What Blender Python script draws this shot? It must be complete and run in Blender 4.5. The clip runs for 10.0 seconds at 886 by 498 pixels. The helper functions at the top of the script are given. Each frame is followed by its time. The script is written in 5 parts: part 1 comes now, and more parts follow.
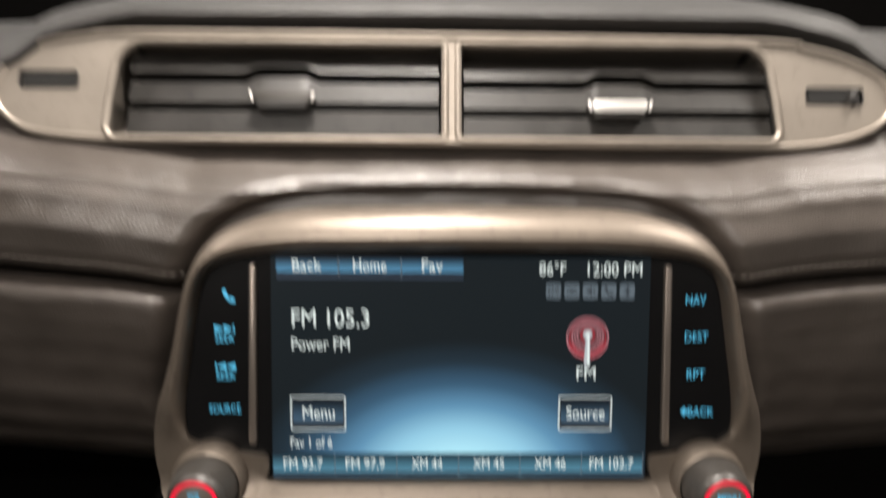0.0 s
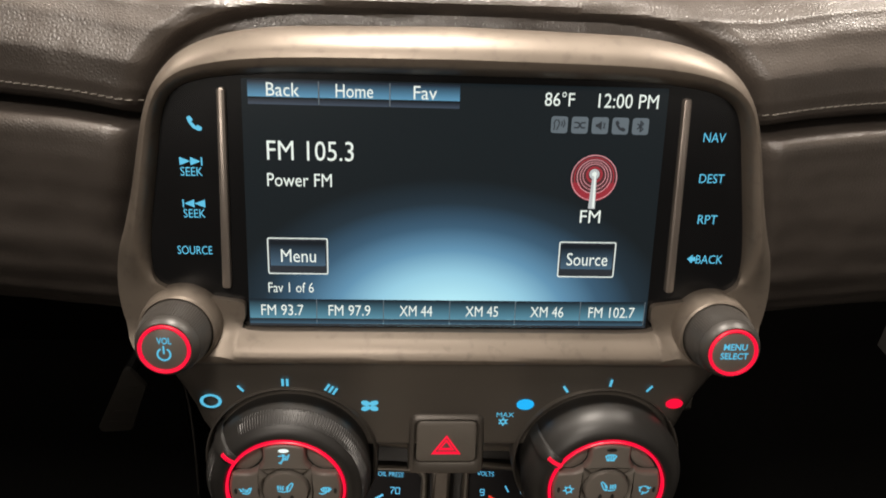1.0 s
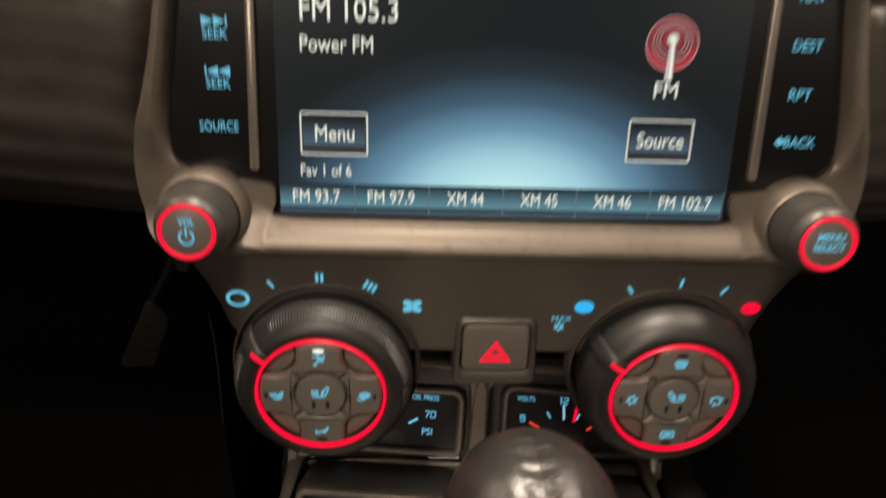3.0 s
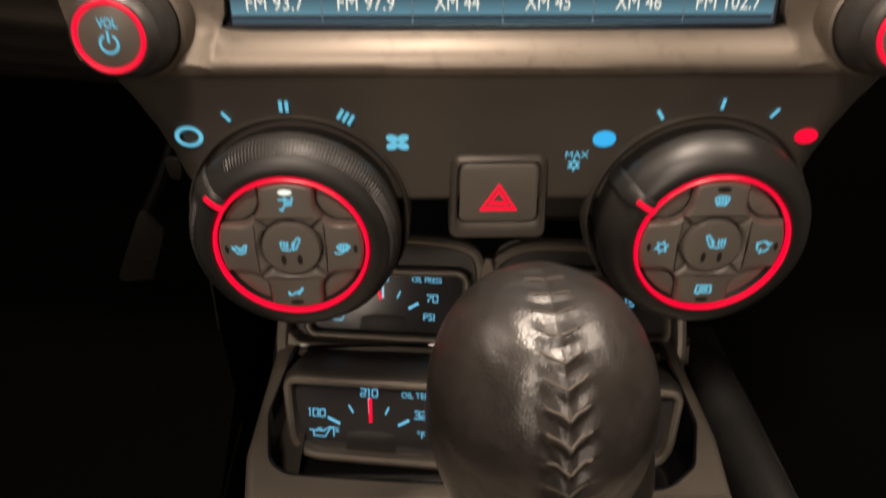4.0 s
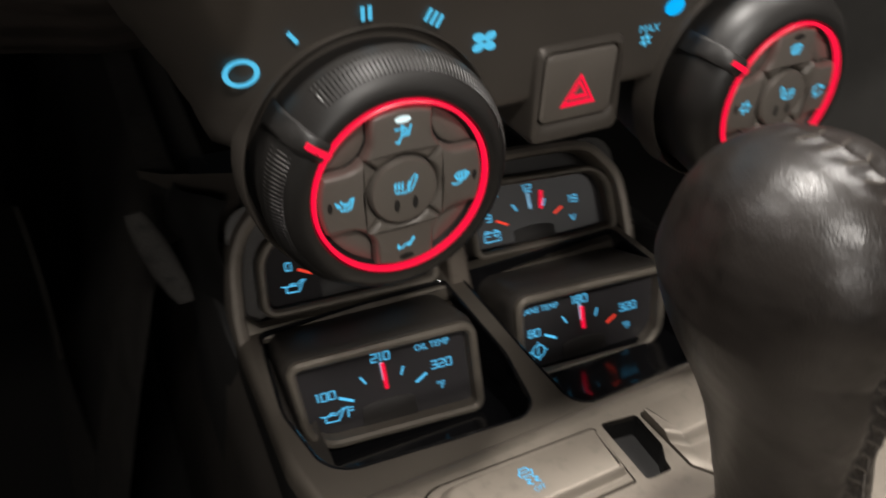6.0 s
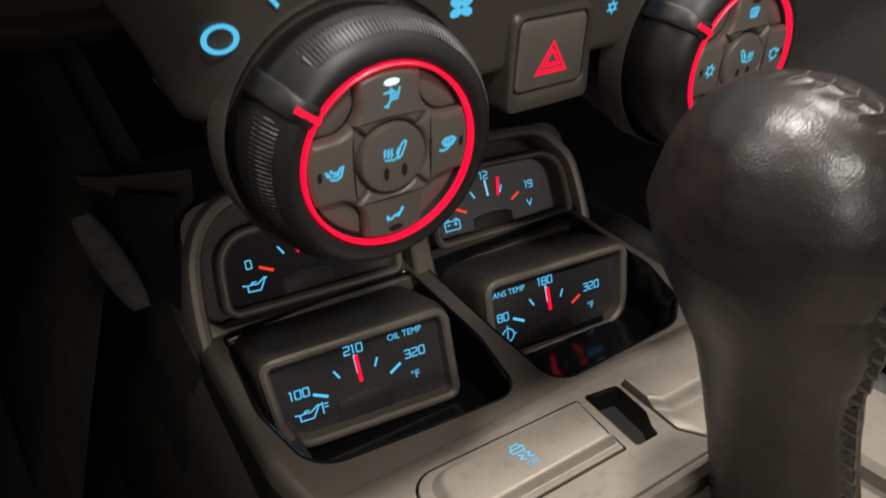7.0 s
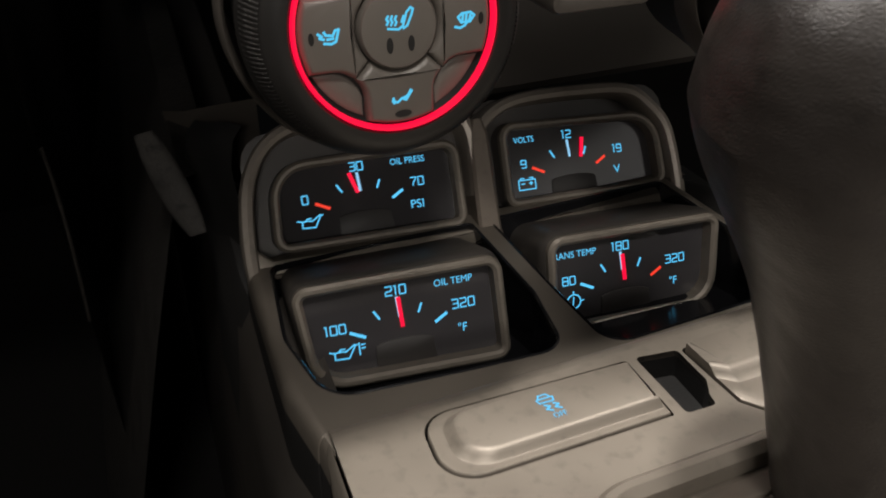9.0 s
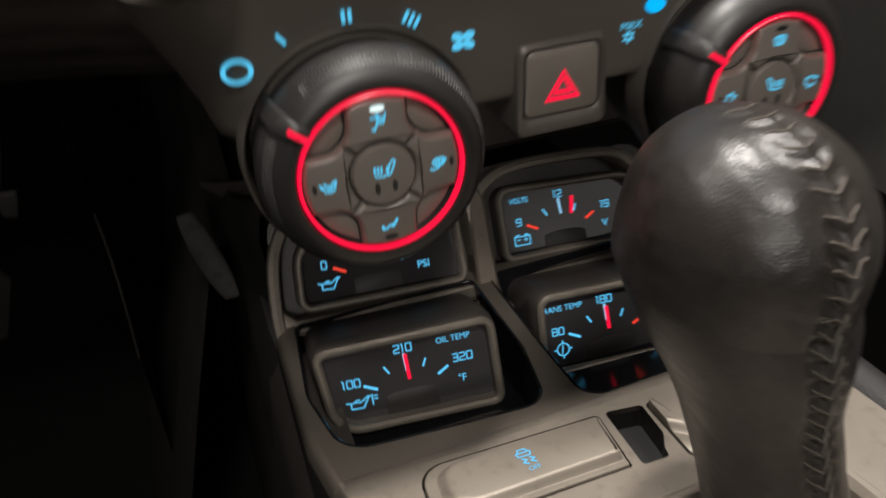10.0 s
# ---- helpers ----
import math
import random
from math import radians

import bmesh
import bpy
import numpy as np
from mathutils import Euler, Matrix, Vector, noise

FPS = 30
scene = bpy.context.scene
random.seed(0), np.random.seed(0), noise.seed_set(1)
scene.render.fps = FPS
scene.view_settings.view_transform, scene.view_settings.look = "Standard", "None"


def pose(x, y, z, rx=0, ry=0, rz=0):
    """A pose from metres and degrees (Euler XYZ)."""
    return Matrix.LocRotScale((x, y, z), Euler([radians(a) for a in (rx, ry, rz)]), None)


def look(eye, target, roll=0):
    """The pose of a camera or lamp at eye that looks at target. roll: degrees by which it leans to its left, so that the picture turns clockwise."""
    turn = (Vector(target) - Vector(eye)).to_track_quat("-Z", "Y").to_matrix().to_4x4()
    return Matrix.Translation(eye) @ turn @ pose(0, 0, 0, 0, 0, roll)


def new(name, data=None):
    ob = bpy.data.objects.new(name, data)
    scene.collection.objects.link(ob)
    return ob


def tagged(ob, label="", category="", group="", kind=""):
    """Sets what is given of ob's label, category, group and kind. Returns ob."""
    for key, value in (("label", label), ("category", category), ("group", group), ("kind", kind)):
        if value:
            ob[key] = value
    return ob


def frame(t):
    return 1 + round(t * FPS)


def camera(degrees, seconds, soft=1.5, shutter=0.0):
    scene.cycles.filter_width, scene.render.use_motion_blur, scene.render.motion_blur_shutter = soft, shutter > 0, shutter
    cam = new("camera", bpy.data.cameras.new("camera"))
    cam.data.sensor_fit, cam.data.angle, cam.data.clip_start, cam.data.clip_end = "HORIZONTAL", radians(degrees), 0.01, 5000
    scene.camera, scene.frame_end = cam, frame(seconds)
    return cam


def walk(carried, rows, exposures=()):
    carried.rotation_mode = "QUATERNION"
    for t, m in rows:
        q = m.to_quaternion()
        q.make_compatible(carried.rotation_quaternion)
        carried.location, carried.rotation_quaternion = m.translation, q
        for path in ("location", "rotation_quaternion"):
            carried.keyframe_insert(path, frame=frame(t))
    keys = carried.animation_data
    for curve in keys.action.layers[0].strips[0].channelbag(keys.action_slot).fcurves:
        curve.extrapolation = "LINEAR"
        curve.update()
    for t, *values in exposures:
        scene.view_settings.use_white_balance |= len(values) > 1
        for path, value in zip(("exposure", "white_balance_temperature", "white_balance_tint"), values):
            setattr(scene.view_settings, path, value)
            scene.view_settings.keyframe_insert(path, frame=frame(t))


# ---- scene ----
cam = camera(61.9, 10.0, 1.8, 0.9)
PATH = [
    (0, (-0.0123, -0.2469, 0.759), (-0.0038, 0.2178, 0.5748), 0.64),
    (0.1, (-0.0129, -0.2412, 0.7595), (-0.0013, 0.2156, 0.5566), 0.86),
    (0.3, (-0.0174, -0.2381, 0.7471), (0.0017, 0.2113, 0.5287), 1.60),
    (0.5, (-0.0178, -0.2307, 0.7423), (0.0048, 0.206, 0.4998), 2.05),
    (1, (-0.0183, -0.2279, 0.7321), (0.0083, 0.1998, 0.4745), 2.60),
    (1.5, (-0.0175, -0.2246, 0.7345), (0.0081, 0.1959, 0.4652), 2.47),
    (2, (-0.0217, -0.2256, 0.7322), (0.0024, 0.1948, 0.4627), 2.62),
    (2.2, (-0.0227, -0.2238, 0.7328), (-0.0007, 0.1935, 0.4584), 2.50),
    (3.3, (-0.0288, -0.21, 0.6719), (-0.0177, 0.2007, 0.3869), 1.81),
    (3.5, (-0.0224, -0.2048, 0.66), (-0.0142, 0.2017, 0.369), 1.28),
    (4, (-0.0197, -0.1998, 0.6436), (-0.0146, 0.1859, 0.3254), 0.13),
    (4.5, (-0.0329, -0.1905, 0.6371), (-0.0198, 0.1848, 0.3069), -0.05),
    (4.8, (-0.0555, -0.1884, 0.6385), (-0.0265, 0.1843, 0.3057), 0.15),
    (5, (-0.0798, -0.1875, 0.6418), (-0.0437, 0.1806, 0.3053), 0.71),
    (5.2, (-0.0925, -0.18, 0.6409), (-0.0365, 0.1833, 0.302), 1.06),
    (5.5, (-0.1048, -0.1662, 0.6373), (0.0169, 0.1805, 0.2982), 3.09),
    (6, (-0.1223, -0.1572, 0.6149), (0.0622, 0.162, 0.2771), 5.55),
    (6.2, (-0.1302, -0.1574, 0.6102), (0.0802, 0.1574, 0.2837), 6.65),
    (7.3, (-0.1374, -0.1527, 0.5932), (0.0923, 0.1473, 0.2657), 7.05),
    (7.5, (-0.1312, -0.1526, 0.5812), (0.0874, 0.1577, 0.2557), 6.02),
    (8, (-0.1196, -0.1599, 0.5716), (0.0685, 0.1716, 0.248), 3.57),
    (8.5, (-0.1149, -0.1635, 0.5635), (0.0581, 0.1776, 0.2414), 3.22),
    (9, (-0.1107, -0.1727, 0.5698), (0.0421, 0.1792, 0.2491), 2.57),
    (9.5, (-0.1012, -0.1859, 0.5776), (0.027, 0.1735, 0.2546), 2.44),
    (9.7, (-0.0965, -0.1825, 0.5935), (0.0252, 0.1778, 0.2700), 1.50),
    (10, (-0.103, -0.1881, 0.6166), (0.0276, 0.1693, 0.2922), -0.95),
]
walk(cam, [(t, look(eye, target, roll)) for t, eye, target, roll in PATH],
     [(0, 0, 6250, 10), (1.0, 0, 6500, 10), (2.0, 0, 6750, 11), (3.5, 0, 7250, 15), (4.2, 0, 7150, 16), (4.7, 0, 6600, 12), (5.2, 0, 6300, 10), (6.0, 0, 6050, 9), (8.0, 0.1, 6050, 9), (10, 0.1, 6050, 9)])

# ---- light ----
world = bpy.data.worlds.new("world")
scene.world = world
world.use_nodes = True
world.node_tree.nodes["Background"].inputs[0].default_value = (0.9, 0.95, 1.0, 1)
world.node_tree.nodes["Background"].inputs[1].default_value = 0.058


def lamp(name, eye, target, power, w, h, colour, spread=180):
    data = bpy.data.lights.new(name, "AREA")
    data.energy, data.shape, data.size, data.size_y, data.color = power, "RECTANGLE", w, h, colour
    data.spread = radians(spread)
    ob = new(name, data)
    ob.matrix_world = look(eye, target)
    return ob


WARM = (1.0, 0.90, 0.79)
lamp("map_lamp", (-0.03, 0.10, 1.09), (0.0, 0.0, 0.5), 5.4, 0.07, 0.045, WARM)
lamp("dome_lamp", (-0.11, -0.34, 1.09), (0.02, -0.02, 0.42), 2.5, 0.10, 0.07, WARM)
# unseen fill from behind, added to lift the right dash pad
lamp("rear_fill_lamp", (-0.34, -1.05, 1.08), (0.26, 0.0, 0.66), 0.5, 0.22, 0.14, WARM, 60)
# unseen soft source, added to give the voltmeter glass its grey reflection
lamp("rear_right_fill", (0.66, -1.05, 1.06), (0.05, 0.06, 0.40), 0.8, 0.48, 0.42, WARM)
# broad fill added over the dash for the upper pad's sheen
lamp("front_fill_light", (0.0, 0.46, 1.02), (0.0, -0.05, 0.62), 1.6, 1.1, 0.30, WARM)
# two side fills added for dash sheen and knob highlights; no windows stand here
lamp("side_fill_light", (-0.48, 0.14, 1.07), (-0.10, 0.0, 0.60), 0.75, 0.07, 0.05, WARM, 130)
lamp("side_fill_light", (0.38, 0.13, 1.07), (0.10, 0.0, 0.55), 1.7, 0.16, 0.10, WARM, 130)

# ---- materials ----
def mat(name, colour, rough=0.5, metal=0.0, grain=None, bump=0.0, size=1.0, vary=0.12, coat=0.0, spec=0.5, stain=0.0, wear=0.2):
    """A plain surface with mottling at two scales and a fine relief. size: grain in millimetres."""
    m = bpy.data.materials.new(name)
    m.use_nodes = True
    nt = m.node_tree
    b = nt.nodes["Principled BSDF"]
    b.inputs["Roughness"].default_value, b.inputs["Metallic"].default_value = rough, metal
    b.inputs["Coat Weight"].default_value = coat
    b.inputs["Specular IOR Level"].default_value = spec
    co = nt.nodes.new("ShaderNodeTexCoord")
    big, fine = nt.nodes.new("ShaderNodeTexNoise"), nt.nodes.new("ShaderNodeTexNoise")
    big.inputs["Scale"].default_value, fine.inputs["Scale"].default_value = 45, 1000 / size
    big.inputs["Detail"].default_value, fine.inputs["Detail"].default_value = 5, 3
    for n in (big, fine):
        nt.links.new(co.outputs["Object"], n.inputs["Vector"])
    ramp = nt.nodes.new("ShaderNodeMapRange")
    ramp.inputs["To Min"].default_value, ramp.inputs["To Max"].default_value = 1 - vary, 1 + vary
    nt.links.new(big.outputs["Fac"], ramp.inputs["Value"])
    mul = nt.nodes.new("ShaderNodeMix")
    mul.data_type, mul.blend_type = "RGBA", "MULTIPLY"
    mul.inputs["Factor"].default_value = 1
    mul.inputs["A"].default_value = (*colour, 1)
    tone = ramp.outputs["Result"]
    if stain:
        blot = nt.nodes.new("ShaderNodeTexNoise")
        blot.inputs["Scale"].default_value, blot.inputs["Detail"].default_value = 230, 7
        nt.links.new(co.outputs["Object"], blot.inputs["Vector"])
        cut = nt.nodes.new("ShaderNodeMapRange")
        cut.inputs["From Min"].default_value, cut.inputs["From Max"].default_value = 0.54, 0.72
        cut.inputs["To Min"].default_value, cut.inputs["To Max"].default_value = 1.0, 1.0 - stain
        nt.links.new(blot.outputs["Fac"], cut.inputs["Value"])
        both = nt.nodes.new("ShaderNodeMath")
        both.operation = "MULTIPLY"
        nt.links.new(tone, both.inputs[0])
        nt.links.new(cut.outputs["Result"], both.inputs[1])
        tone = both.outputs["Value"]
    nt.links.new(tone, mul.inputs["B"])
    nt.links.new(mul.outputs["Result"], b.inputs["Base Color"])
    rr = nt.nodes.new("ShaderNodeMapRange")
    rr.inputs["To Min"].default_value, rr.inputs["To Max"].default_value = rough * (1 - wear), min(1, rough * (1 + wear))
    nt.links.new(big.outputs["Fac"], rr.inputs["Value"])
    nt.links.new(rr.outputs["Result"], b.inputs["Roughness"])
    if bump:
        height = fine.outputs["Fac"]
        if grain == "leather":
            cells = nt.nodes.new("ShaderNodeTexVoronoi")
            cells.feature = "DISTANCE_TO_EDGE"
            cells.inputs["Scale"].default_value = 1000 / size
            warp = nt.nodes.new("ShaderNodeMix")
            warp.data_type = "VECTOR"
            warp.inputs["Factor"].default_value = 0.0012 * size
            nt.links.new(co.outputs["Object"], warp.inputs["A"])
            nt.links.new(big.outputs["Color"], warp.inputs["B"])
            nt.links.new(warp.outputs["Result"], cells.inputs["Vector"])
            sm = nt.nodes.new("ShaderNodeMapRange")
            sm.inputs["From Max"].default_value = 0.55
            nt.links.new(cells.outputs["Distance"], sm.inputs["Value"])
            height = sm.outputs["Result"]
        bp = nt.nodes.new("ShaderNodeBump")
        bp.inputs["Strength"].default_value, bp.inputs["Distance"].default_value = bump, 0.0003 * size
        nt.links.new(height, bp.inputs["Height"])
        nt.links.new(bp.outputs["Normal"], b.inputs["Normal"])
    return m


def glow(name, colour, strength=1.0, base=(0.02, 0.02, 0.02)):
    """A lit mark: it gives off light itself."""
    m = bpy.data.materials.new(name)
    m.use_nodes = True
    b = m.node_tree.nodes["Principled BSDF"]
    b.inputs["Base Color"].default_value = (*base, 1)
    b.inputs["Roughness"].default_value = 0.4
    b.inputs["Emission Color"].default_value = (*colour, 1)
    b.inputs["Emission Strength"].default_value = strength
    return m


SILVER = mat("satin_silver_paint", (0.166, 0.138, 0.112), 0.43, 0.5, bump=0.10, size=0.5, vary=0.10, stain=0.22)
SURROUND = mat("satin_vent_paint", (0.280, 0.246, 0.210), 0.42, 0.5, bump=0.10, size=0.5, vary=0.10, stain=0.15)
# satin silver again, made lighter for the direct light on the console plate
PLATE = mat("lightened_satin_paint", (0.205, 0.179, 0.147), 0.45, 0.4, bump=0.10, size=0.5, vary=0.12, stain=0.2)
# bezel's champagne paint, darkened because the panel faces away from the overhead light
PANEL = mat("darkened_champagne_paint", (0.088, 0.077, 0.066), 0.42, 0.35, bump=0.15, size=0.5, vary=0.08)
BUTTON = mat("warm_grey_button", (0.140, 0.124, 0.107), 0.45, 0.1, bump=0.1, size=0.4)
KNOB_GREY = mat("dark_grey_knob", (0.040, 0.036, 0.032), 0.42, 0.1, bump=0.1, size=0.4)
RUBBER = mat("black_soft_touch", (0.0145, 0.0133, 0.0122), 0.43, bump=0.2, size=0.5)
BLACK = mat("black_plastic", (0.012, 0.0115, 0.011), 0.5, bump=0.3, size=0.9)
SLAT = mat("dusty_black_slat", (0.016, 0.0145, 0.013), 0.46, bump=0.25, size=0.8, vary=0.6, spec=0.38, stain=0.6, wear=0.4)
PIANO = mat("gloss_black", (0.008, 0.008, 0.009), 0.12, bump=0.0)
GLASS = mat("black_glass", (0.006, 0.006, 0.0065), 0.22, spec=0.35)
# black face greyed to carry the haze of reflections on the glass
FACE = mat("gauge_face", (0.050, 0.047, 0.049), 0.12, spec=0.32)
HUB = mat("matt_black_cover", (0.034, 0.031, 0.029), 0.5)
# the plate's paint, darkened for the shade lying on the gauge trim
DARKENED_PLATE = mat("darkened_plate_paint", (0.178, 0.155, 0.128), 0.40, 0.5, bump=0.10, size=0.5, vary=0.08)
HOOD = mat("dark_brown_grey_plastic", (0.052, 0.046, 0.0405), 0.44, 0.1, bump=0.15, size=0.5)
LEATHER_DARK = mat("worn_black_leather", (0.016, 0.015, 0.014), 0.56, grain="leather", bump=0.5, size=1.25, vary=0.2)
LEATHER = mat("black_leather", (0.064, 0.054, 0.047), 0.36, grain="leather", bump=0.34, size=1.3, vary=0.4, spec=0.6, wear=0.3)
KNOB_LEATHER = mat("knob_leather", (0.020, 0.0166, 0.0144), 0.36, grain="leather", bump=0.16, size=1.0, vary=0.55, spec=0.5, stain=0.35, wear=0.35)
LIGHT_PATCH = mat("light_patch_carpet", (0.027, 0.0247, 0.022), 0.92, bump=1.0, size=1.8, vary=0.6, stain=0.8)
THREAD = mat("thread", (0.26, 0.235, 0.205), 0.8)
SEAM_THREAD = mat("seam_thread", (0.062, 0.052, 0.041), 0.7)
CHROME = mat("chrome", (0.80, 0.78, 0.75), 0.34, 0.6)
BRUSHED = mat("brushed_trim_strip", (0.30, 0.26, 0.23), 0.33, 0.7)
# black carpet set darker still, for the deep shade in the footwell
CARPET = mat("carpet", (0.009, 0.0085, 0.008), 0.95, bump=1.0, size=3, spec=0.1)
TUNNEL = mat("tunnel_carpet", (0.030, 0.0275, 0.025), 0.92, bump=1.0, size=2.2, vary=0.5, spec=0.15, stain=0.4)
PEDAL = mat("pedal_metal", (0.13, 0.118, 0.102), 0.55, 0.1)
HEADLINER = mat("headliner", (0.22, 0.21, 0.195), 0.9)
CYAN = glow("lit_cyan", (0.12, 0.62, 0.90), 0.85)
CYAN_DEEP = glow("lit_cyan_deep", (0.002, 0.46, 0.95), 1.0)
CYAN_SOFT = glow("lit_cyan_soft", (0.12, 0.56, 0.88), 1.05)
RED = glow("lit_red", (1.0, 0.0018, 0.040), 1.1, (0.01, 0.004, 0.004))
RED_DEEP = glow("lit_red_orange", (1.0, 0.05, 0.02), 0.9)
TICK_PALE = glow("lit_pale_blue", (0.30, 0.58, 0.80), 1.0)
WHITE = glow("lit_white", (0.85, 0.92, 0.85), 0.95)
LED = glow("lit_led", (0.85, 1.0, 0.95), 1.1)
UI_GREY = glow("display_grey", (0.10, 0.13, 0.15), 1.0)
UI_DARK = glow("display_dark", (0.008, 0.014, 0.022), 1.0)
UI_RED = glow("display_red", (0.30, 0.012, 0.026), 1.0)
UI_RED_DIM = glow("display_red_dim", (0.055, 0.008, 0.012), 1.0)
UI_PINK = glow("display_pink", (0.66, 0.28, 0.31), 1.0)
UI_MAST = glow("display_mast", (0.48, 0.50, 0.50), 1.0)


def display_material():
    """The lit picture of the display: dark blue with a pale glow that rises from its lower edge."""
    m = bpy.data.materials.new("display_picture")
    m.use_nodes = True
    nt = m.node_tree
    b = nt.nodes["Principled BSDF"]
    b.inputs["Base Color"].default_value = (0.01, 0.01, 0.01, 1)
    b.inputs["Roughness"].default_value = 0.22
    b.inputs["Specular IOR Level"].default_value = 0.3
    co = nt.nodes.new("ShaderNodeTexCoord")
    mp = nt.nodes.new("ShaderNodeMapping")
    mp.vector_type = "POINT"
    mp.inputs["Location"].default_value = (0, -0.001 / 0.057, 0)
    mp.inputs["Scale"].default_value = (1 / 0.086, 1 / 0.057, 0)
    ln = nt.nodes.new("ShaderNodeVectorMath")
    ln.operation = "LENGTH"
    cr = nt.nodes.new("ShaderNodeValToRGB")
    e = cr.color_ramp.elements
    e[0].position, e[0].color = 0.0, (0.44, 0.76, 0.84, 1)
    e[1].position, e[1].color = 1.0, (0.0035, 0.0075, 0.010, 1)
    for p, c in ((0.16, (0.42, 0.74, 0.82)), (0.36, (0.27, 0.53, 0.66)), (0.52, (0.105, 0.25, 0.38)), (0.68, (0.035, 0.088, 0.145)), (0.84, (0.011, 0.024, 0.036))):
        el = e.new(p)
        el.color = (*c, 1)
    nt.links.new(co.outputs["Object"], mp.inputs["Vector"])
    nt.links.new(mp.outputs["Vector"], ln.inputs[0])
    nt.links.new(ln.outputs["Value"], cr.inputs["Fac"])
    nt.links.new(cr.outputs["Color"], b.inputs["Emission Color"])
    b.inputs["Emission Strength"].default_value = 1.15
    return m


DISPLAY = display_material()


def shade_band(name, y0, y1, low, high):
    """A lit band of the display that shades from one colour at y0 to another at y1 (millimetres up the display)."""
    m = bpy.data.materials.new(name)
    m.use_nodes = True
    nt = m.node_tree
    b = nt.nodes["Principled BSDF"]
    b.inputs["Base Color"].default_value = (0.006, 0.006, 0.007, 1)
    b.inputs["Roughness"].default_value = 0.25
    b.inputs["Emission Strength"].default_value = 1.0
    co, xyz, span = nt.nodes.new("ShaderNodeTexCoord"), nt.nodes.new("ShaderNodeSeparateXYZ"), nt.nodes.new("ShaderNodeMapRange")
    span.inputs["From Min"].default_value, span.inputs["From Max"].default_value = y0 * 0.001, y1 * 0.001
    mix = nt.nodes.new("ShaderNodeMix")
    mix.data_type = "RGBA"
    mix.inputs["A"].default_value, mix.inputs["B"].default_value = (*low, 1), (*high, 1)
    nt.links.new(co.outputs["Object"], xyz.inputs["Vector"])
    nt.links.new(xyz.outputs["Y"], span.inputs["Value"])
    nt.links.new(span.outputs["Result"], mix.inputs["Factor"])
    nt.links.new(mix.outputs["Result"], b.inputs["Emission Color"])
    return m


TAB_SHADE = shade_band("tab_shade", 85.6, 90.8, (0.10, 0.29, 0.45), (0.008, 0.016, 0.028))
TAB_FOOT = shade_band("tab_foot_shade", 83.0, 85.0, (0.045, 0.065, 0.095), (0.006, 0.010, 0.016))
CELL_SHADE = shade_band("cell_shade", 3.0, 10.4, (0.10, 0.27, 0.36), (0.008, 0.015, 0.022))
CELL_FOOT = shade_band("cell_foot_shade", 0.9, 2.6, (0.05, 0.11, 0.16), (0.01, 0.02, 0.03))
KEY_SHADE = shade_band("key_shade", 24.0, 32.5, (0.06, 0.115, 0.17), (0.006, 0.010, 0.014))

# ---- building helpers: every mesh is drawn in millimetres in its thing's own frame ----
STACK = pose(0, 0, 0.56, 76)
LOW = pose(0, -0.0105, 0.515, 84)
CONSOLE = pose(0, -0.061, 0.404, -12)


def thing(name, frame_m, label, category, group="", kind=""):
    ob = new(name)
    ob.empty_display_size = 0.01
    ob.matrix_world = frame_m
    return tagged(ob, label, category, group, kind)


def part(name, bm, material, parent, label="", smooth=True, at=None):
    bmesh.ops.recalc_face_normals(bm, faces=bm.faces)
    for v in bm.verts:
        v.co *= 0.001
    me = bpy.data.meshes.new(name)
    bm.to_mesh(me)
    bm.free()
    me.materials.append(material)
    if smooth:
        for p in me.polygons:
            p.use_smooth = True
        me.set_sharp_from_angle(angle=radians(38))
    ob = new(name, me)
    ob.parent = parent
    if at is not None:
        ob.matrix_basis = at
    return tagged(ob, label) if label else ob


def loft(rows, closed=True, cap0=False, cap1=False, bm=None):
    bm = bm or bmesh.new()
    vs = [[bm.verts.new(p) for p in row] for row in rows]
    n = len(rows[0])
    for a, b in zip(vs, vs[1:]):
        for i in range(n if closed else n - 1):
            j = (i + 1) % n
            bm.faces.new((a[i], a[j], b[j], b[i]))
    if cap0:
        bm.faces.new(vs[0])
    if cap1:
        bm.faces.new(vs[-1])
    return bm


def lathe(profile, seg=72, cx=0, cy=0, cap=False, bm=None):
    ang = [2 * math.pi * i / seg for i in range(seg)]
    return loft([[(cx + r * math.cos(a), cy + r * math.sin(a), z) for a in ang] for r, z in profile], True, False, cap, bm)


def rpoly(points, seg=6):
    """A polygon with rounded corners, from (x, y, radius)."""
    out = []
    n = len(points)
    for i, (x, y, r) in enumerate(points):
        p, a, b = Vector((x, y)), Vector(points[i - 1][:2]), Vector(points[(i + 1) % n][:2])
        u, w = (a - p).normalized(), (b - p).normalized()
        half = u.angle(w) / 2
        if r <= 0 or half > 1.55:
            out.append((x, y))
            continue
        d = min(r / math.tan(half), (a - p).length * 0.48, (b - p).length * 0.48)
        r = d * math.tan(half)
        c = p + (u + w).normalized() * (r / math.sin(half))
        s, e = p + u * d - c, p + w * d - c
        turn = s.angle_signed(e)
        for k in range(seg + 1):
            q = s.copy()
            q.rotate(Matrix.Rotation(-turn * k / seg, 2))
            out.append(tuple(c + q))
    return out


def area2(o):
    return sum(o[i - 1][0] * o[i][1] - o[i][0] * o[i - 1][1] for i in range(len(o)))


